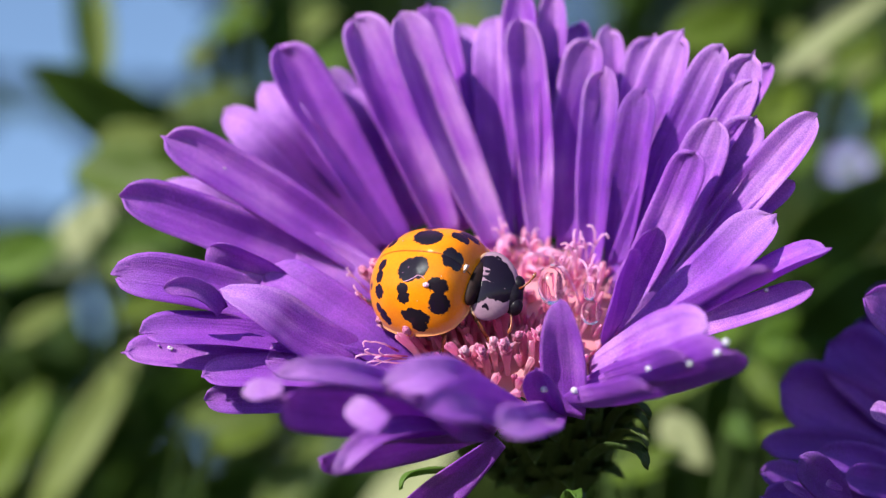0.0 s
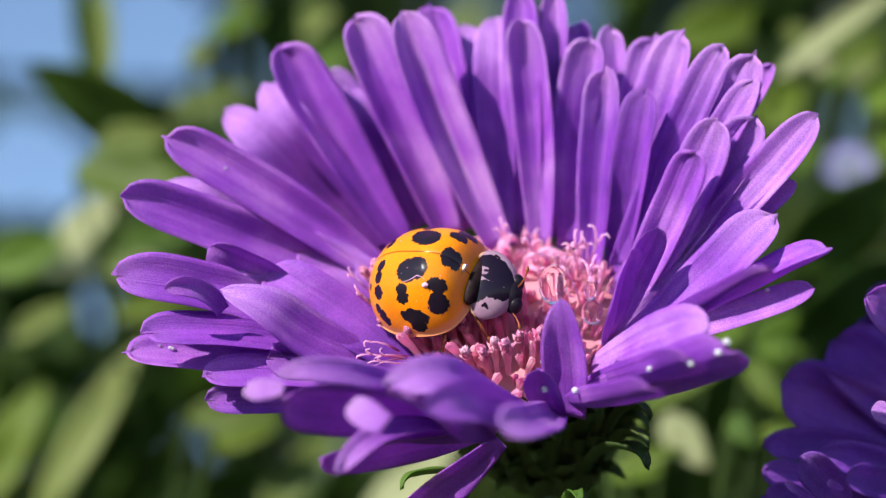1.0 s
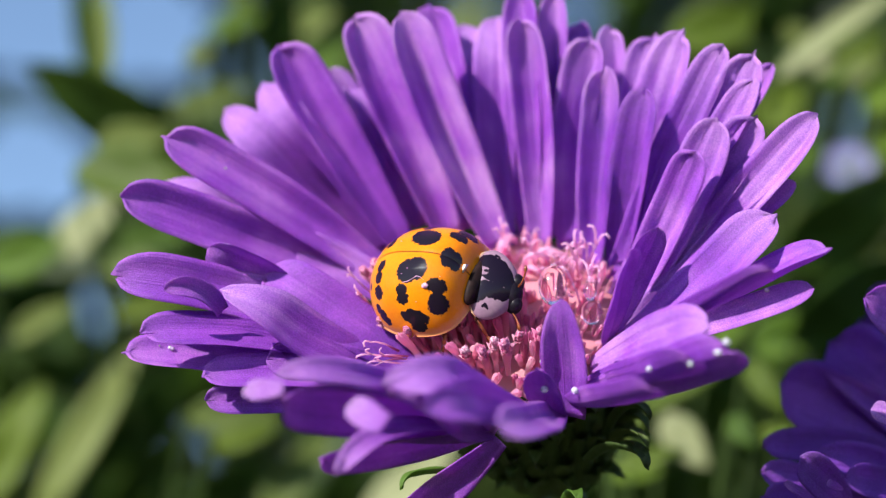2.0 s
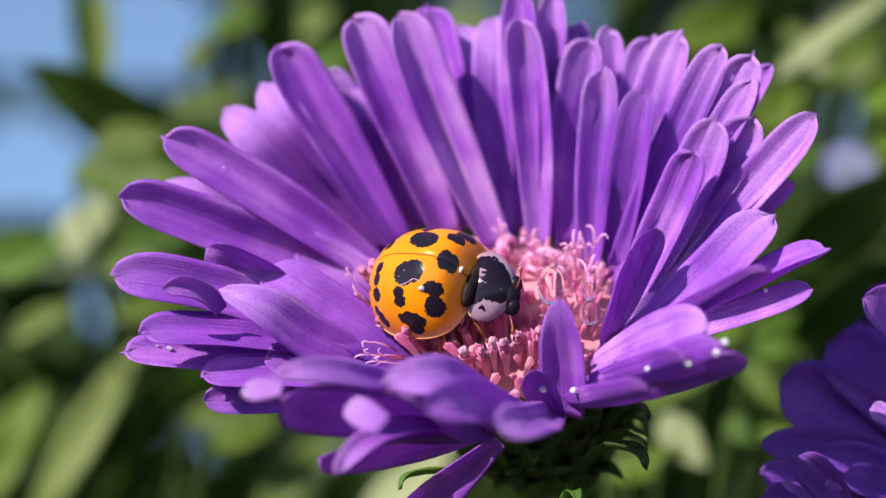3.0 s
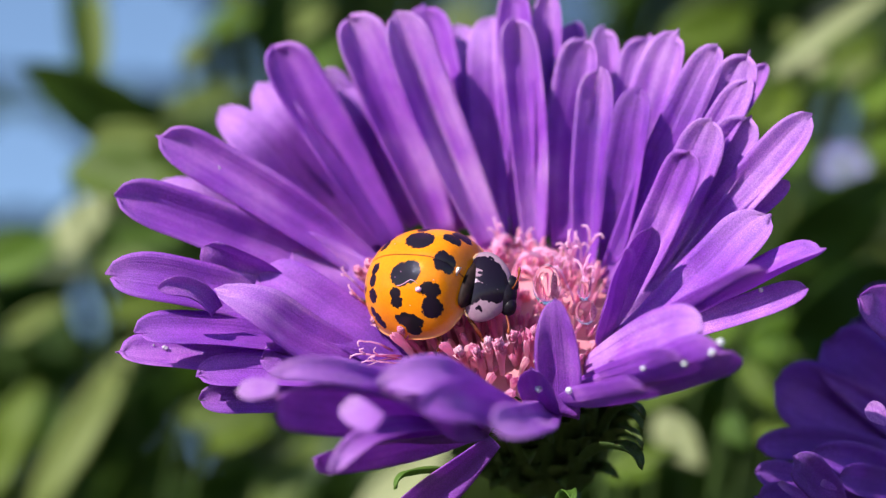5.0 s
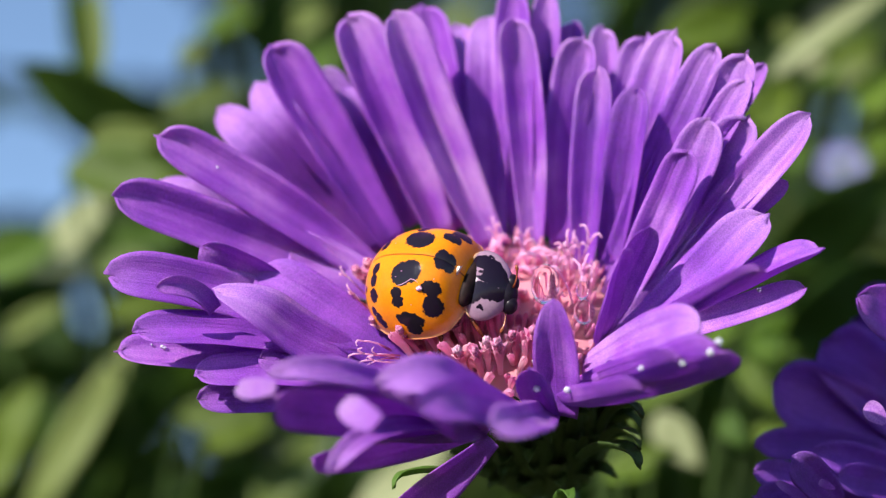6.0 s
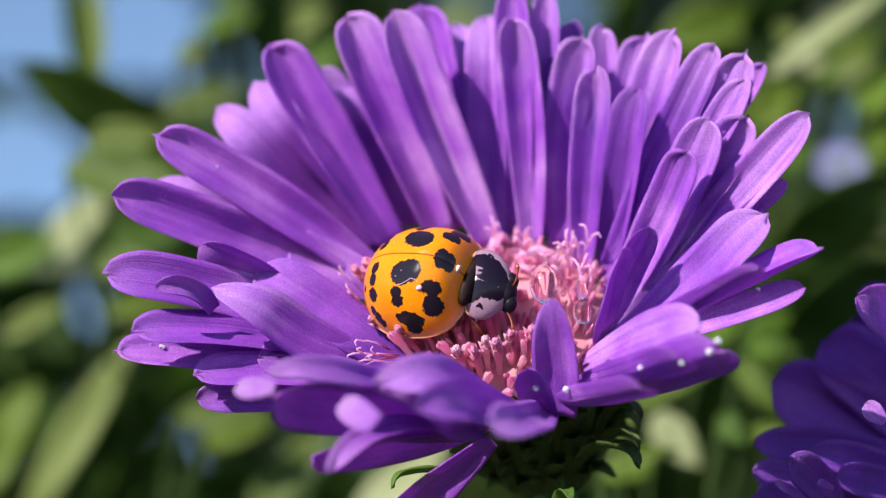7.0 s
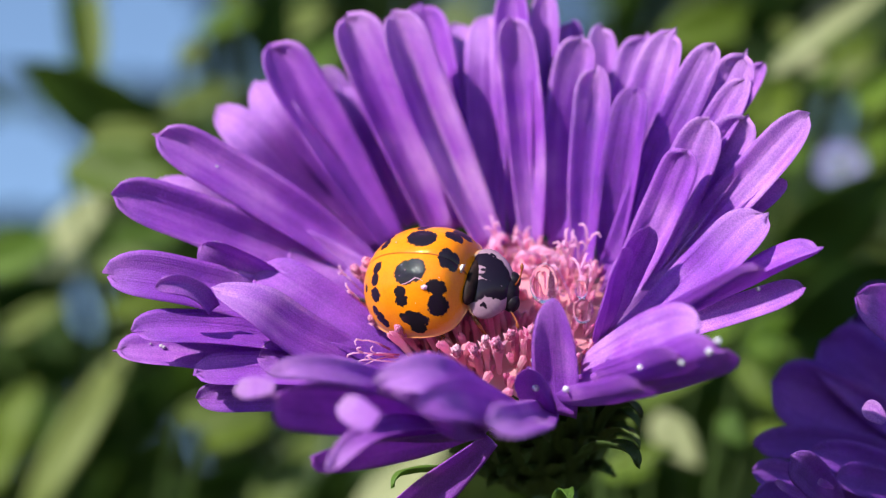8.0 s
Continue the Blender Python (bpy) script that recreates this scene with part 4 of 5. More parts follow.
# ---- the neighbour aster and a small bloom behind ----
def small_aster(name, m, count, rise, length, width, skin, label, seed, size=1.0, down=0.4, arc=(-400, 400)):
    g = random.Random(seed)
    m = m @ Matrix.Scale(size, 4)
    head_ = thing(name, m, label, "flower")
    for k in range(count):
        az = 360 * k / count * 1.0 + g.uniform(-6, 6)
        if not arc[0] < (az + 180) % 360 - 180 < arc[1]:
            continue
        lift = rise + g.uniform(-10, 10) - (14 if k % 2 else 0)
        e = Vector((math.cos(radians(az)), math.sin(radians(az)), 0))
        along = (e * math.cos(radians(lift)) + Vector((0, 0, 1)) * math.sin(radians(lift))).normalized()
        side = Vector((0, 0, 1)).cross(along).normalized()
        part("petal", strap(length * g.uniform(0.85, 1.08), width * g.uniform(0.85, 1.15), g.uniform(-0.3, 0.6), g.uniform(-0.5, 0.5), g.uniform(0.2, 0.45),
                            g.uniform(-0.3, 0.9), side, along.cross(side), along, e * 4.0, seed=seed * 100 + k, steps=14, across=8), skin, head_)
    bm = bmesh.new()
    rows_ = [[bm.verts.new(mm(r * math.cos(a * math.pi / 10), r * math.sin(a * math.pi / 10), z)) for a in range(20)]
             for r, z in ((0.02, 1.2), (2.4, 1.1), (4.2, 0.6), (4.8, -0.6), (4.2, -3.2), (2.2, -5.4), (0.95, -7))]
    grid_faces(bm, rows_, close=True)
    part("receptacle", bm, BRACT, head_)
    ax = m.to_3x3() @ Vector((0, 0, 1))
    p = m @ mm(0, 0, -6.8)
    line = [p - ax.normalized() * 0.02 * s + Vector((0, 0, -1)) * (0.012 * s + down * s * s * 0.25) for s in (0, 0.4, 0.8, 1.3, 1.9)]
    line.append(Vector((line[-1].x, line[-1].y + 0.01, -0.005)))
    part("stem", tube([m.inverted() @ q for q in line], [0.001, 0.001, 0.0011, 0.0012, 0.0014, 0.0025], 8), STEM, head_)
    return head_


neighbour = small_aster("neighbour_aster", pose(0.0232, 0.0064, 0.6428, 63.9, -2.5, -5.1), 40, 30, 12.0, 2.3, PETAL_SHADED, "violet aster beside the open one, coloured darker for the shade", 3, arc=(-70, 95))
small_aster("far_aster", pose(0.0253, 0.0440, 0.6752, 69.8, -4.3, -11.5), 30, 25, 7.0, 2.4, PETAL_LILAC, "small blurred lilac aster further back", 4, size=0.17)
ray_floret(94.9, 3.23, 0.00, 121.4, 42.4, 9.22, 2.31, 0.00, 0.00, -14, 0.4, skin=PETAL_SHADED, flower=neighbour)
ray_floret(97.7, 2.71, 0.00, 154.6, 40.2, 9.14, 3.53, 0.05, -0.09, -26, 0.4, skin=PETAL_SHADED, flower=neighbour)
ray_floret(93.5, 3.59, 0.00, 133.5, 36.5, 7.99, 2.32, 0.04, -0.07, -17, 0.4, skin=PETAL_SHADED, flower=neighbour)
ray_floret(100.2, 2.37, 0.00, 172.6, 31.0, 10.27, 3.65, 0.08, -0.09, -33, 0.35, skin=PETAL_SHADED, flower=neighbour)
ray_floret(131.8, 1.01, 0.00, -175.9, 25.8, 10.89, 1.60, 0.71, -0.69, -23, 0.4, skin=PETAL_SHADED, flower=neighbour)
ray_floret(175.2, 1.05, 0.00, -164.6, 43.3, 9.13, 1.74, 0.15, -0.14, -35, 0.5, skin=PETAL_SHADED, flower=neighbour, roll=-0.8)
ray_floret(-175.5, 1.08, 0.00, -154.6, 41.6, 8.59, 1.57, 0.10, -0.08, -35, 0.5, skin=PETAL_SHADED, flower=neighbour)
ray_floret(-148.9, 2.06, 0.00, -174.4, 31.8, 10.59, 1.57, 0.09, -0.09, -29, 0.4, skin=PETAL_SHADED, flower=neighbour)
ray_floret(-149.4, 2.38, 0.00, -166.0, 31.7, 10.52, 1.57, 0.10, -0.09, -29, 0.4, skin=PETAL_SHADED, flower=neighbour)
# Three tiny pale petals added to stand in for flecks of sun.
ray_floret(-143.1, 6.13, 10.31, 127.3, 7.3, 1.25, 0.90, 0.00, 0.00, -25, 0.1, blunt=0.5, skin=PETAL_LIT_TIPPED, flower=neighbour)
ray_floret(-152.7, 9.07, 5.77, -149.2, 53.5, 3.39, 0.50, 0.00, 0.00, -36, 0.3, skin=PETAL_LIT_TIPPED, flower=neighbour)
ray_floret(-148.3, 8.35, 6.89, 143.0, -0.2, 0.80, 0.35, 0.00, 0.00, -26, 0.1, skin=PETAL_LIT_TIPPED, flower=neighbour)
ray_floret(-153.2, 7.47, 4.28, -172.6, 62.2, 4.43, 1.70, 0.00, 0.00, -58, 0.3, roll=-0.4, skin=PETAL_SHADED, flower=neighbour)
# Lighter skin here: the sun on this petal is put into colour.
ray_floret(106.7, 5.98, 3.87, -123.5, 59.3, 10.63, 2.40, 0.00, 0.00, -87, 0.3, roll=-1.0, skin=PETAL, flower=neighbour)

# ---- leaves and stems behind ----
leaf_seed = 0


def leaf_on(plant, x, y, z, rx, ry, rz, length, width, skin, bow=0.12, fold=0.25):
    """A leaf of a plant on a thin twig: its root in metres, its turn in degrees, its length and width in millimetres."""
    global leaf_seed
    leaf_seed += 1
    ob = part("leaf", leaf_mesh(length * MM, width * MM, bow, fold, leaf_seed), skin, plant)
    ob.matrix_basis = pose(x, y, z, rx, ry, rz)
    sx, sy, top = plant["stem"]
    foot = Vector((sx, sy, min(top, z) - 0.03))
    root = Vector((x, y, z))
    bend = foot.lerp(root, 0.55) - Vector((0, 0, 0.008))
    part("twig", tube([foot, foot.lerp(bend, 0.5) - Vector((0, 0, 0.002)), bend, bend.lerp(root, 0.55) - Vector((0, 0, 0.001)), root], [0.0003, 0.0002, 0.00015, 0.00012, 0.00015], 6), TWIG, plant)
    return ob


def plant_at(x, y, top, label, skin=None, lean=0.0, radius=1.6):
    ob = thing("aster_plant", Matrix.Identity(4), label, "plant", "aster plants behind")
    ob["stem"] = (x, y, top)
    pts = [Vector((x + lean * k * k * 0.1, y + 0.01 * math.sin(3 * k), -0.005 + (top + 0.005) * k)) for k in (0, 0.25, 0.5, 0.75, 0.9, 1.0)]
    part("stem", tube(pts, [radius * MM * q for q in (1.3, 1.2, 1.1, 1.0, 0.8, 0.4)], 8), skin or TWIG, ob)
    return ob


plant = plant_at(-0.0142, 0.0932, 0.7156, "tall green aster stem with narrow leaves")
leaf_on(plant, -0.0207, 0.0455, 0.6774, -130, -15, -145, 11.6, 4.7, LEAF_SHADED)
leaf_on(plant, -0.0278, 0.0574, 0.6855, -155, -47, -100, 11.8, 2.4, LEAF)
leaf_on(plant, -0.0251, 0.0421, 0.6809, -163, -78, -115, 7.2, 1.5, LEAF_PALE)
leaf_on(plant, -0.0261, 0.0368, 0.6721, 86, 11, -22, 8.6, 3.8, LEAF_BRIGHT)
leaf_on(plant, -0.0251, 0.0389, 0.6750, 101, -3, -8, 5.3, 2.1, LEAF_PALE)
leaf_on(plant, -0.0283, 0.0462, 0.6695, 83, -51, -16, 5.9, 3.5, LEAF_STRAW)
leaf_on(plant, -0.0335, 0.0466, 0.6686, 102, -19, -12, 6.3, 3.3, LEAF)
leaf_on(plant, -0.0258, 0.0462, 0.6697, 102, -13, -11, 6.9, 2.9, LEAF)
leaf_on(plant, -0.0245, 0.0409, 0.6666, 86, -4, -20, 6.2, 2.1, LEAF_PALE)
leaf_on(plant, -0.0316, 0.0481, 0.6643, 103, -29, -14, 5.0, 1.8, LEAF_PALE)
leaf_on(plant, -0.0359, 0.0571, 0.6689, 131, -20, 6, 8.5, 3.5, LEAF_SHADED)
# Tiny pale leaf added in place of a blurred glint.
leaf_on(plant, -0.0197, 0.0417, 0.6820, 104, -32, -15, 2.0, 1.6, LEAF_PALE)
leaf_on(plant, -0.0220, 0.0521, 0.6827, 102, -16, -11, 6.1, 2.3, LEAF_PALE)
leaf_on(plant, -0.0196, 0.0501, 0.6881, 102, -17, -11, 4.8, 1.6, LEAF)
leaf_on(plant, -0.0143, 0.0464, 0.6837, -177, -52, -71, 6.5, 3.0, LEAF_SHADED)
leaf_on(plant, -0.0124, 0.0514, 0.6847, 106, -44, -19, 5.1, 2.7, LEAF)
leaf_on(plant, -0.0130, 0.0501, 0.6881, 104, -32, -15, 3.5, 2.3, LEAF_PALE)
leaf_on(plant, -0.0163, 0.0497, 0.6893, -113, -60, -167, 3.5, 1.9, LEAF_BRIGHT)
leaf_on(plant, -0.0258, 0.0480, 0.6793, 102, 13, -5, 4.6, 1.9, LEAF)
plant = plant_at(0.0150, 0.1018, 0.7212, "leafy green aster stem in the sun")
leaf_on(plant, 0.0186, 0.0311, 0.6760, 85, -36, -18, 10.0, 1.7, LEAF_STRAW)
leaf_on(plant, 0.0191, 0.0433, 0.6777, 105, -42, -18, 4.4, 3.3, LEAF_BRIGHT)
leaf_on(plant, 0.0250, 0.0464, 0.6837, 103, -28, -14, 4.6, 2.3, LEAF_BRIGHT)
leaf_on(plant, 0.0264, 0.0429, 0.6788, 105, -38, -17, 4.1, 2.6, LEAF)
leaf_on(plant, 0.0228, 0.0419, 0.6815, 103, -24, -13, 1.7, 1.2, LEAF_STRAW)
leaf_on(plant, 0.0251, 0.0421, 0.6809, 102, -14, -11, 2.0, 1.2, LEAF_STRAW)
leaf_on(plant, 0.0211, 0.0442, 0.6751, 105, -42, -18, 3.3, 1.8, LEAF)
leaf_on(plant, 0.0174, 0.0320, 0.6795, 152, -45, -30, 4.0, 2.0, LEAF_SHADED)
leaf_on(plant, 0.0130, 0.0412, 0.6835, 102, -9, -10, 7.0, 3.6, LEAF_BRIGHT)
leaf_on(plant, 0.0172, 0.0414, 0.6827, 109, -53, -23, 4.2, 2.2, LEAF_BRIGHT)
leaf_on(plant, 0.0217, 0.0504, 0.6874, -168, -51, -83, 5.0, 2.7, LEAF_SHADED)
leaf_on(plant, 0.0097, 0.0227, 0.6640, 82, -56, -14, 7.0, 0.8, LEAF_STRAW)
# Another tiny leaf added as a blurred glint.
leaf_on(plant, 0.0212, 0.0412, 0.6833, 107, -47, -20, 1.5, 1.5, LEAF_PALE)
leaf_on(plant, 0.0253, 0.0421, 0.6809, 104, -37, -16, 3.0, 1.8, LEAF_PALE)
leaf_on(plant, 0.0250, 0.0512, 0.6850, 102, -11, -10, 3.3, 1.6, LEAF)
leaf_on(plant, 0.0203, 0.0413, 0.6684, 103, -24, -13, 3.7, 1.3, LEAF)
# Dark leaves added here to fill a shaded patch with colour.
leaf_on(plant, 0.0186, 0.0332, 0.6643, 137, -32, -7, 9.8, 5.7, LEAF_SHADED)
leaf_on(plant, 0.0184, 0.0291, 0.6582, 134, -27, -1, 9.3, 5.8, LEAF_SHADED)
leaf_on(plant, 0.0208, 0.0614, 0.6717, 132, -21, 5, 8.0, 4.8, LEAF_SHADED)
leaf_on(plant, 0.0277, 0.0500, 0.6766, 109, -53, -23, 4.8, 2.7, LEAF_BRIGHT)
leaf_on(plant, 0.0270, 0.0438, 0.6762, 103, -26, -13, 2.4, 1.8, LEAF)
leaf_on(plant, 0.0107, 0.0505, 0.6870, 177, -52, -64, 5.5, 2.3, LEAF_SHADED)
leaf_on(plant, 0.0203, 0.0343, 0.6673, 136, -30, -4, 5.1, 3.0, LEAF_SHADED)
plant = plant_at(-0.0327, 0.0750, 0.6777, "low aster stem with long pale leaves")
leaf_on(plant, -0.0295, 0.0495, 0.6517, 112, -58, -27, 14.5, 2.7, LEAF_PALE)
leaf_on(plant, -0.0335, 0.0501, 0.6530, 114, -61, -29, 9.6, 3.6, LEAF_BRIGHT)
# These dark leaves stand in for the shade low at the left.
leaf_on(plant, -0.0261, 0.0531, 0.6565, 148, -43, -25, 9.4, 4.4, LEAF_SHADED)
leaf_on(plant, -0.0258, 0.0572, 0.6539, 143, -40, -18, 7.6, 4.1, LEAF_SHADED)
leaf_on(plant, -0.0351, 0.0589, 0.6639, 132, -21, 5, 6.4, 3.1, LEAF_SHADED)
leaf_on(plant, -0.0302, 0.0591, 0.6635, 147, -43, -24, 5.5, 2.3, LEAF_SHADED)
leaf_on(plant, -0.0171, 0.0409, 0.6548, 102, -14, -11, 4.5, 1.6, LEAF_BRIGHT)
leaf_on(plant, -0.0188, 0.0422, 0.6572, 101, 2, -7, 6.3, 2.4, LEAF_PALE)
leaf_on(plant, -0.0197, 0.0521, 0.6535, 133, -26, 0, 6.3, 3.3, LEAF_SHADED)
leaf_on(plant, -0.0142, 0.0466, 0.6510, 109, -51, -22, 7.7, 2.8, LEAF_PALE)
leaf_on(plant, -0.0107, 0.0506, 0.6516, 160, -49, -42, 6.3, 2.9, LEAF_SHADED)
leaf_on(plant, -0.0075, 0.0449, 0.6499, 84, -46, -16, 8.8, 3.3, LEAF_STRAW)
leaf_on(plant, -0.0319, 0.0616, 0.6566, 136, -31, -6, 4.7, 2.3, LEAF_SHADED)
leaf_on(plant, -0.0247, 0.0476, 0.6658, 102, -14, -11, 5.3, 2.2, LEAF_BRIGHT)
plant = plant_at(0.0080, 0.0686, 0.6663, "leafy green stem beside the flower")
leaf_on(plant, 0.0111, 0.0345, 0.6551, 83, 52, -26, 4.5, 2.3, LEAF_STRAW)
leaf_on(plant, 0.0071, 0.0236, 0.6499, 80, -64, -12, 3.9, 2.1, LEAF_BRIGHT)
leaf_on(plant, 0.0074, 0.0278, 0.6500, 86, -9, -20, 4.6, 1.4, LEAF_BRIGHT)
leaf_on(plant, 0.0087, 0.0268, 0.6529, 85, -24, -19, 5.5, 1.0, LEAF_BRIGHT)
leaf_on(plant, 0.0154, 0.0276, 0.6564, 82, 56, -27, 4.0, 1.6, LEAF_BRIGHT)
leaf_on(plant, 0.0164, 0.0330, 0.6591, 102, -10, -10, 4.9, 2.9, LEAF)
leaf_on(plant, 0.0166, 0.0329, 0.6594, 103, 31, -1, 3.5, 2.0, LEAF)
leaf_on(plant, 0.0142, 0.0268, 0.6529, 82, 58, -27, 2.4, 1.5, LEAF)
leaf_on(plant, 0.0155, 0.0273, 0.6515, 86, -13, -20, 2.7, 1.2, LEAF_BRIGHT)
leaf_on(plant, 0.0148, 0.0328, 0.6537, 101, 2, -7, 1.7, 1.4, LEAF)
leaf_on(plant, 0.0075, 0.0338, 0.6512, 101, -1, -8, 3.4, 1.3, LEAF)
leaf_on(plant, 0.0138, 0.0331, 0.6588, 104, -34, -16, 3.4, 1.3, LEAF)
# Added dark leaves: the shade beside the flower as leaf colour.
leaf_on(plant, 0.0201, 0.0533, 0.6618, 140, -23, 12, 9.9, 5.3, LEAF_SHADED)
leaf_on(plant, 0.0094, 0.0439, 0.6583, 135, -2, 35, 13.0, 4.3, LEAF_SHADED)
leaf_on(plant, 0.0117, 0.0462, 0.6521, 143, -27, 6, 8.7, 4.9, LEAF_SHADED)
leaf_on(plant, 0.0145, 0.0456, 0.6596, 140, -22, 13, 7.5, 3.9, LEAF_SHADED)
leaf_on(plant, 0.0062, 0.0540, 0.6539, 140, -23, 12, 8.1, 4.5, LEAF_SHADED)
leaf_on(plant, 0.0138, 0.0422, 0.6515, 172, -44, -41, 7.6, 3.7, LEAF_SHADED)
leaf_on(plant, 0.0095, 0.0421, 0.6518, 139, -21, 15, 6.3, 2.8, LEAF_SHADED)

# the dense growth further back, with gaps to the sky: each gap is a slanting tunnel (x, z at the front, slopes, widening)
def thicket():
    g = random.Random(11)
    gaps = [(-0.022, 0.665, -0.202, 0.484, 0.0372), (-0.022, 0.657, -0.193, 0.404, 0.0330), (-0.016, 0.665, -0.141, 0.474, 0.0330), (-0.012, 0.663, -0.096, 0.460, 0.0149), (-0.000, 0.666, 0.021, 0.491, 0.0186), (0.004, 0.666, 0.063, 0.490, 0.0149), (0.008, 0.665, 0.102, 0.482, 0.0112), (0.017, 0.660, 0.193, 0.436, 0.0099), (-0.019, 0.650, -0.167, 0.330, 0.0112), (-0.014, 0.644, -0.115, 0.276, 0.0104), (0.018, 0.654, 0.201, 0.370, 0.0062), (-0.013, 0.644, -0.112, 0.274, 0.0074),
            (0.017, 0.661, 0.189, 0.438, 0.0085), (0.018, 0.665, 0.208, 0.478, 0.0090), (0.009, 0.665, 0.109, 0.485, 0.0090), (-0.012, 0.644, -0.098, 0.274, 0.0080), (-0.014, 0.644, -0.116, 0.269, 0.0100)]
    bm = bmesh.new()
    for i in range(90):
        x, y = g.gauss(0, 0.14), g.uniform(0.14, 0.6)
        top = min(0.62 + 0.36 * (y + 0.1), 0.66) - g.uniform(0.0, 0.1)
        w = g.uniform(0.0008, 0.0016)
        low = [bm.verts.new((x + w * math.cos(k * 2.094), y + w * math.sin(k * 2.094), -0.005)) for k in range(3)]
        high = [bm.verts.new((v.co.x * 0.96, v.co.y + 0.01, top)) for v in low]
        for k in range(3):
            bm.faces.new((low[k], low[(k + 1) % 3], high[(k + 1) % 3], high[k]))
    for i in range(23000):
        if i < 15500:
            x, y = g.uniform(-0.16, 0.16), g.uniform(0.11, 0.46)
            z = 0.63 + 0.36 * (y + 0.1) + g.uniform(-0.12, 0.12)
        elif i < 17500:
            x, y = g.gauss(0, 0.18), g.uniform(0.2, 0.7)
            z = 0.60 + 0.3 * y + g.gauss(0, 0.09)
        else:
            x, y, z = g.gauss(0, 0.22), g.uniform(0.16, 0.75), 0.66 * g.random() ** 0.7
        m = pose(x, y, z, g.uniform(0, 360), g.uniform(-60, 60), g.uniform(0, 360))
        le, wi = g.uniform(0.014, 0.03) * (1.0 if i < 17500 else 1.6), g.uniform(0.004, 0.008) * (1.0 if i < 17500 else 1.6)
        ends = [m @ Vector((le * k, 0, 0)) for k in (0, 0.5, 1)]
        if any(math.hypot(p.x - gx - sx * p.y, p.z - gz - sz * p.y) < w * (p.y + 0.1) for gx, gz, sx, sz, w in gaps for p in ends):
            continue
        q = [bm.verts.new(m @ Vector(p)) for p in ((0, 0, 0), (le * 0.4, -wi / 2, 0.001), (le, 0, -0.002), (le * 0.4, wi / 2, 0.001), (le * 0.4, 0, -0.0005))]
        for a, b in ((0, 1), (1, 2), (2, 3), (3, 0)):
            bm.faces.new((q[a], q[b], q[4]))
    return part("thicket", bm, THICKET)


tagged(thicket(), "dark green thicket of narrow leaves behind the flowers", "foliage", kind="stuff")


# ---- dew ----
def dew(x, y, z, r, label="small round dew drop on a petal", tall=0.9):
    bm = ball(r * MM, r * MM, r * tall * MM, (0, 0, 0), 20, 14)
    ob = part("dew_drop", bm, WATER if "florets" in label else DEW)
    ob.matrix_basis = Matrix.Translation((x, y, z))
    return tagged(ob, label, "water drop", "dew drops")


dew(0.00901, -0.01043, 0.64497, 0.17)
dew(0.00936, -0.01048, 0.64542, 0.17)
dew(0.00342, -0.00535, 0.64486, 0.17)
dew(0.00210, -0.00551, 0.64486, 0.17)
dew(-0.01102, -0.00261, 0.64573, 0.14)
dew(-0.01446, -0.00238, 0.64773, 0.10)
dew(-0.01436, -0.00235, 0.64768, 0.10)
dew(0.01188, -0.00550, 0.64938, 0.12)
dew(0.00784, -0.01062, 0.64444, 0.13)
dew(0.00633, -0.00858, 0.64485, 0.13)
dew(0.00206, -0.00484, 0.64632, 0.13)
dew(-0.01230, -0.00211, 0.65649, 0.06)
dew(-0.01493, -0.00245, 0.64781, 0.05)
dew(0.00267, -0.00276, 0.65056, 0.66, "clear water drop among the florets", 1.45)
dew(0.00434, -0.00267, 0.65032, 0.30, "clear water drop among the florets", 1.5)
dew(0.00441, -0.00253, 0.64935, 0.48, "clear water drop among the florets", 1.2)
dew(0.00352, -0.00280, 0.65009, 0.16, "clear water drop among the florets")


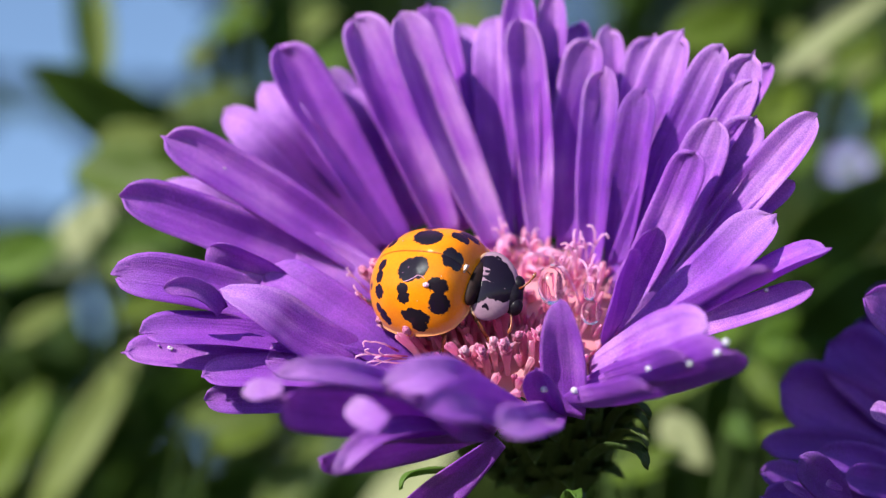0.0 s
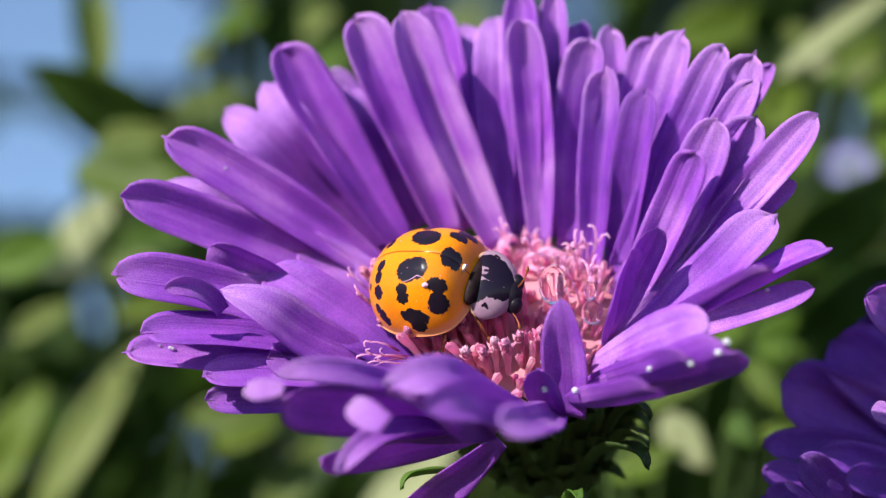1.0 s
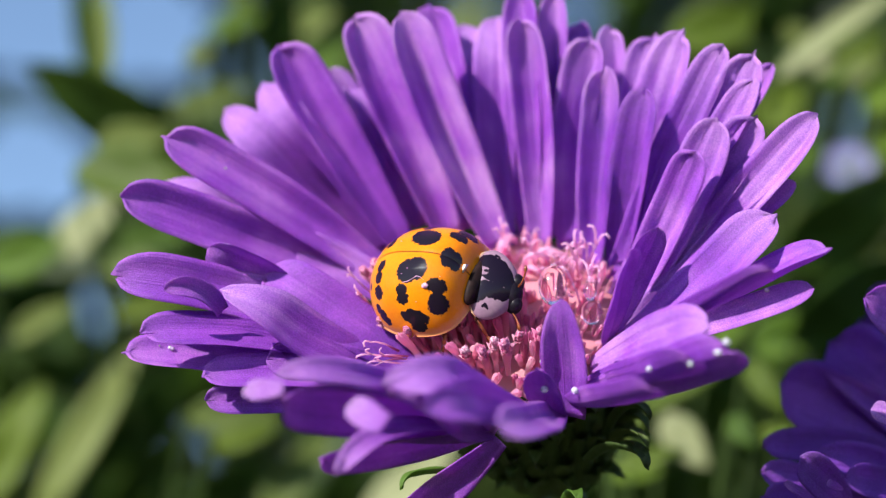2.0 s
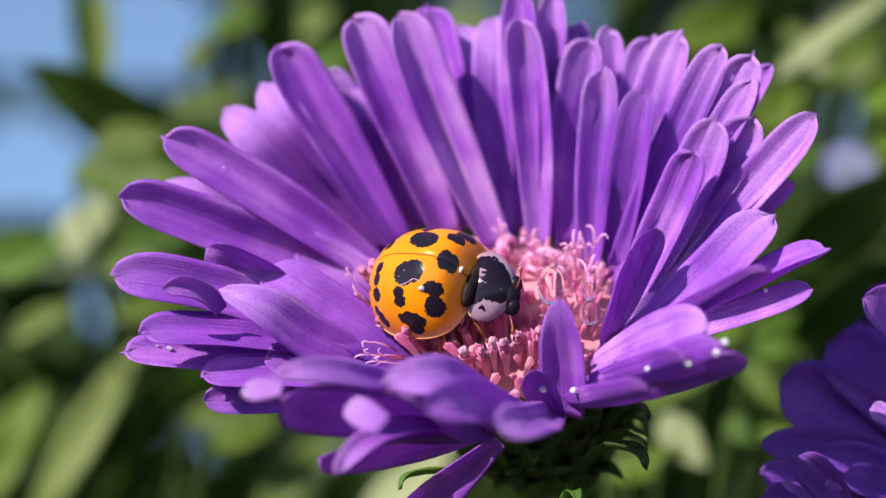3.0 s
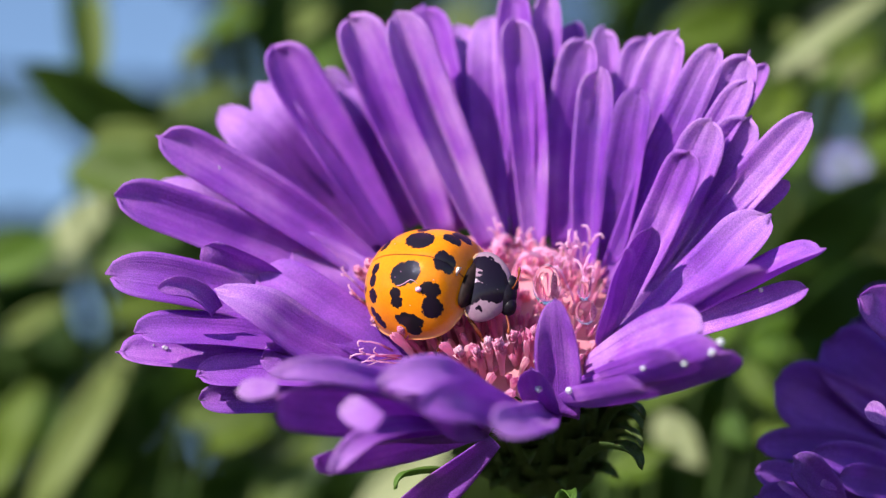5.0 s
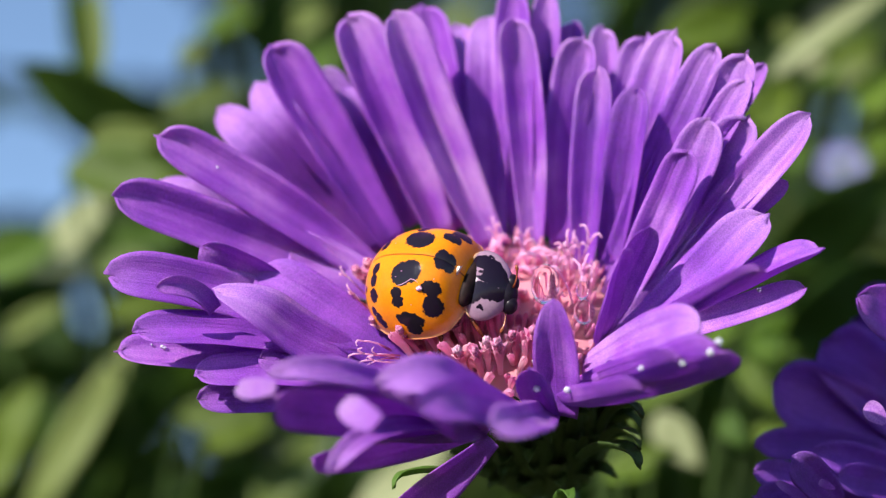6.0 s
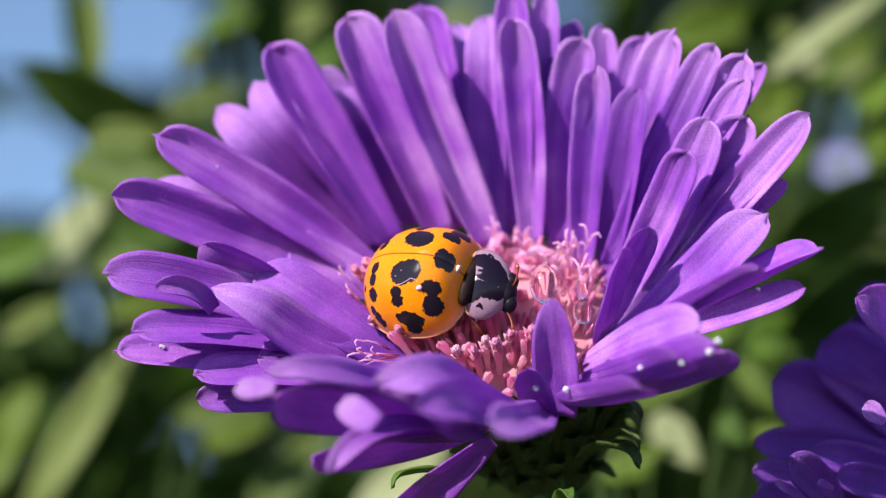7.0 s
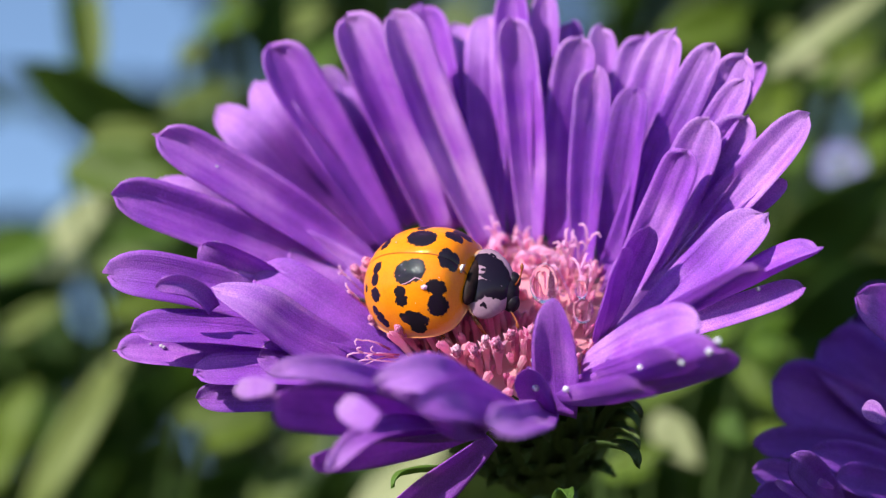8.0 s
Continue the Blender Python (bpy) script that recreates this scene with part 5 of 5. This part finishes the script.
# ---- what moves ----
def motions():
    walk(ladybird, [
        (0, pose(-0.002735, -0.002724, 0.650468, 66.46, 11.53, -30.50)),
        (0.5, pose(-0.002815, -0.002713, 0.650437, 66.22, 10.84, -30.59)),
        (1, pose(-0.002817, -0.002724, 0.650472, 67.15, 10.73, -30.64)),
        (1.5, pose(-0.002785, -0.002730, 0.650485, 67.50, 10.87, -30.76)),
        (3, pose(-0.002758, -0.002716, 0.650454, 68.90, 12.45, -33.21)),
        (3.5, pose(-0.002755, -0.002702, 0.650408, 69.61, 12.63, -33.33)),
        (4, pose(-0.002722, -0.002701, 0.650399, 69.39, 12.40, -33.10)),
        (4.5, pose(-0.002792, -0.002700, 0.650411, 69.53, 11.93, -32.08)),
        (6, pose(-0.002632, -0.002704, 0.650407, 69.41, 11.25, -32.58)),
        (6.5, pose(-0.002661, -0.002708, 0.650418, 69.13, 10.60, -31.95)),
        (7, pose(-0.002658, -0.002715, 0.650440, 70.18, 10.89, -31.20)),
        (7.5, pose(-0.002651, -0.002700, 0.650392, 70.10, 9.82, -29.65)),
        (8, pose(-0.002639, -0.002718, 0.650437, 70.77, 9.36, -27.36)),
    ])
    walk(antenna_right, [
        (0, pose(0.004231, 0.000398, -0.000387, 49.5, -11.6, 50.5)),
        (0.5, pose(0.004231, 0.000398, -0.000387, 46.7, -23.6, 62.3)),
        (1, pose(0.004231, 0.000398, -0.000387, 45.5, -26.6, 65.6)),
        (1.5, pose(0.004231, 0.000398, -0.000387, 44.7, -28.3, 67.4)),
        (3, pose(0.004231, 0.000398, -0.000387, 40.7, -36.2, 76.0)),
        (3.5, pose(0.004231, 0.000398, -0.000387, 39.6, -36.6, 78.1)),
        (4, pose(0.004231, 0.000398, -0.000387, 44.1, -29.8, 68.9)),
        (4.5, pose(0.004231, 0.000398, -0.000387, 44.6, -28.4, 67.8)),
        (6, pose(0.004231, 0.000398, -0.000387, 39.0, -37.3, 79.1)),
        (6.5, pose(0.004231, 0.000398, -0.000387, 45.5, -26.6, 65.6)),
        (7, pose(0.004231, 0.000398, -0.000387, 41.4, -34.0, 74.5)),
        (7.5, pose(0.004231, 0.000398, -0.000387, 41.4, -34.4, 74.6)),
        (8, pose(0.004231, 0.000398, -0.000387, 43.1, -31.6, 71.1)),
    ])
    walk(antenna_left, [
        (0, pose(0.003912, -0.000521, -0.000895, -31.4, 28.1, -87.4)),
        (0.5, pose(0.003912, -0.000521, -0.000895, -18.7, 35.4, -69.7)),
        (1, pose(0.003912, -0.000521, -0.000895, -4.5, 36.9, -51.2)),
        (3, pose(0.003912, -0.000521, -0.000895, -18.7, 35.4, -69.7)),
        (3.5, pose(0.003912, -0.000521, -0.000895, -31.3, 29.2, -87.5)),
        (4, pose(0.003912, -0.000521, -0.000895, -37.8, 22.3, -97.5)),
        (4.5, pose(0.003912, -0.000521, -0.000895, -14.0, 37.1, -63.5)),
        (6, pose(0.003912, -0.000521, -0.000895, -37.3, 23.9, -96.9)),
        (6.5, pose(0.003912, -0.000521, -0.000895, -34.5, 26.6, -92.4)),
        (7, pose(0.003912, -0.000521, -0.000895, -12.2, 36.5, -61.1)),
        (7.5, pose(0.003912, -0.000521, -0.000895, 0.7, 37.8, -44.5)),
        (8, pose(0.003912, -0.000521, -0.000895, -7.1, 37.8, -54.5)),
    ])


motions()
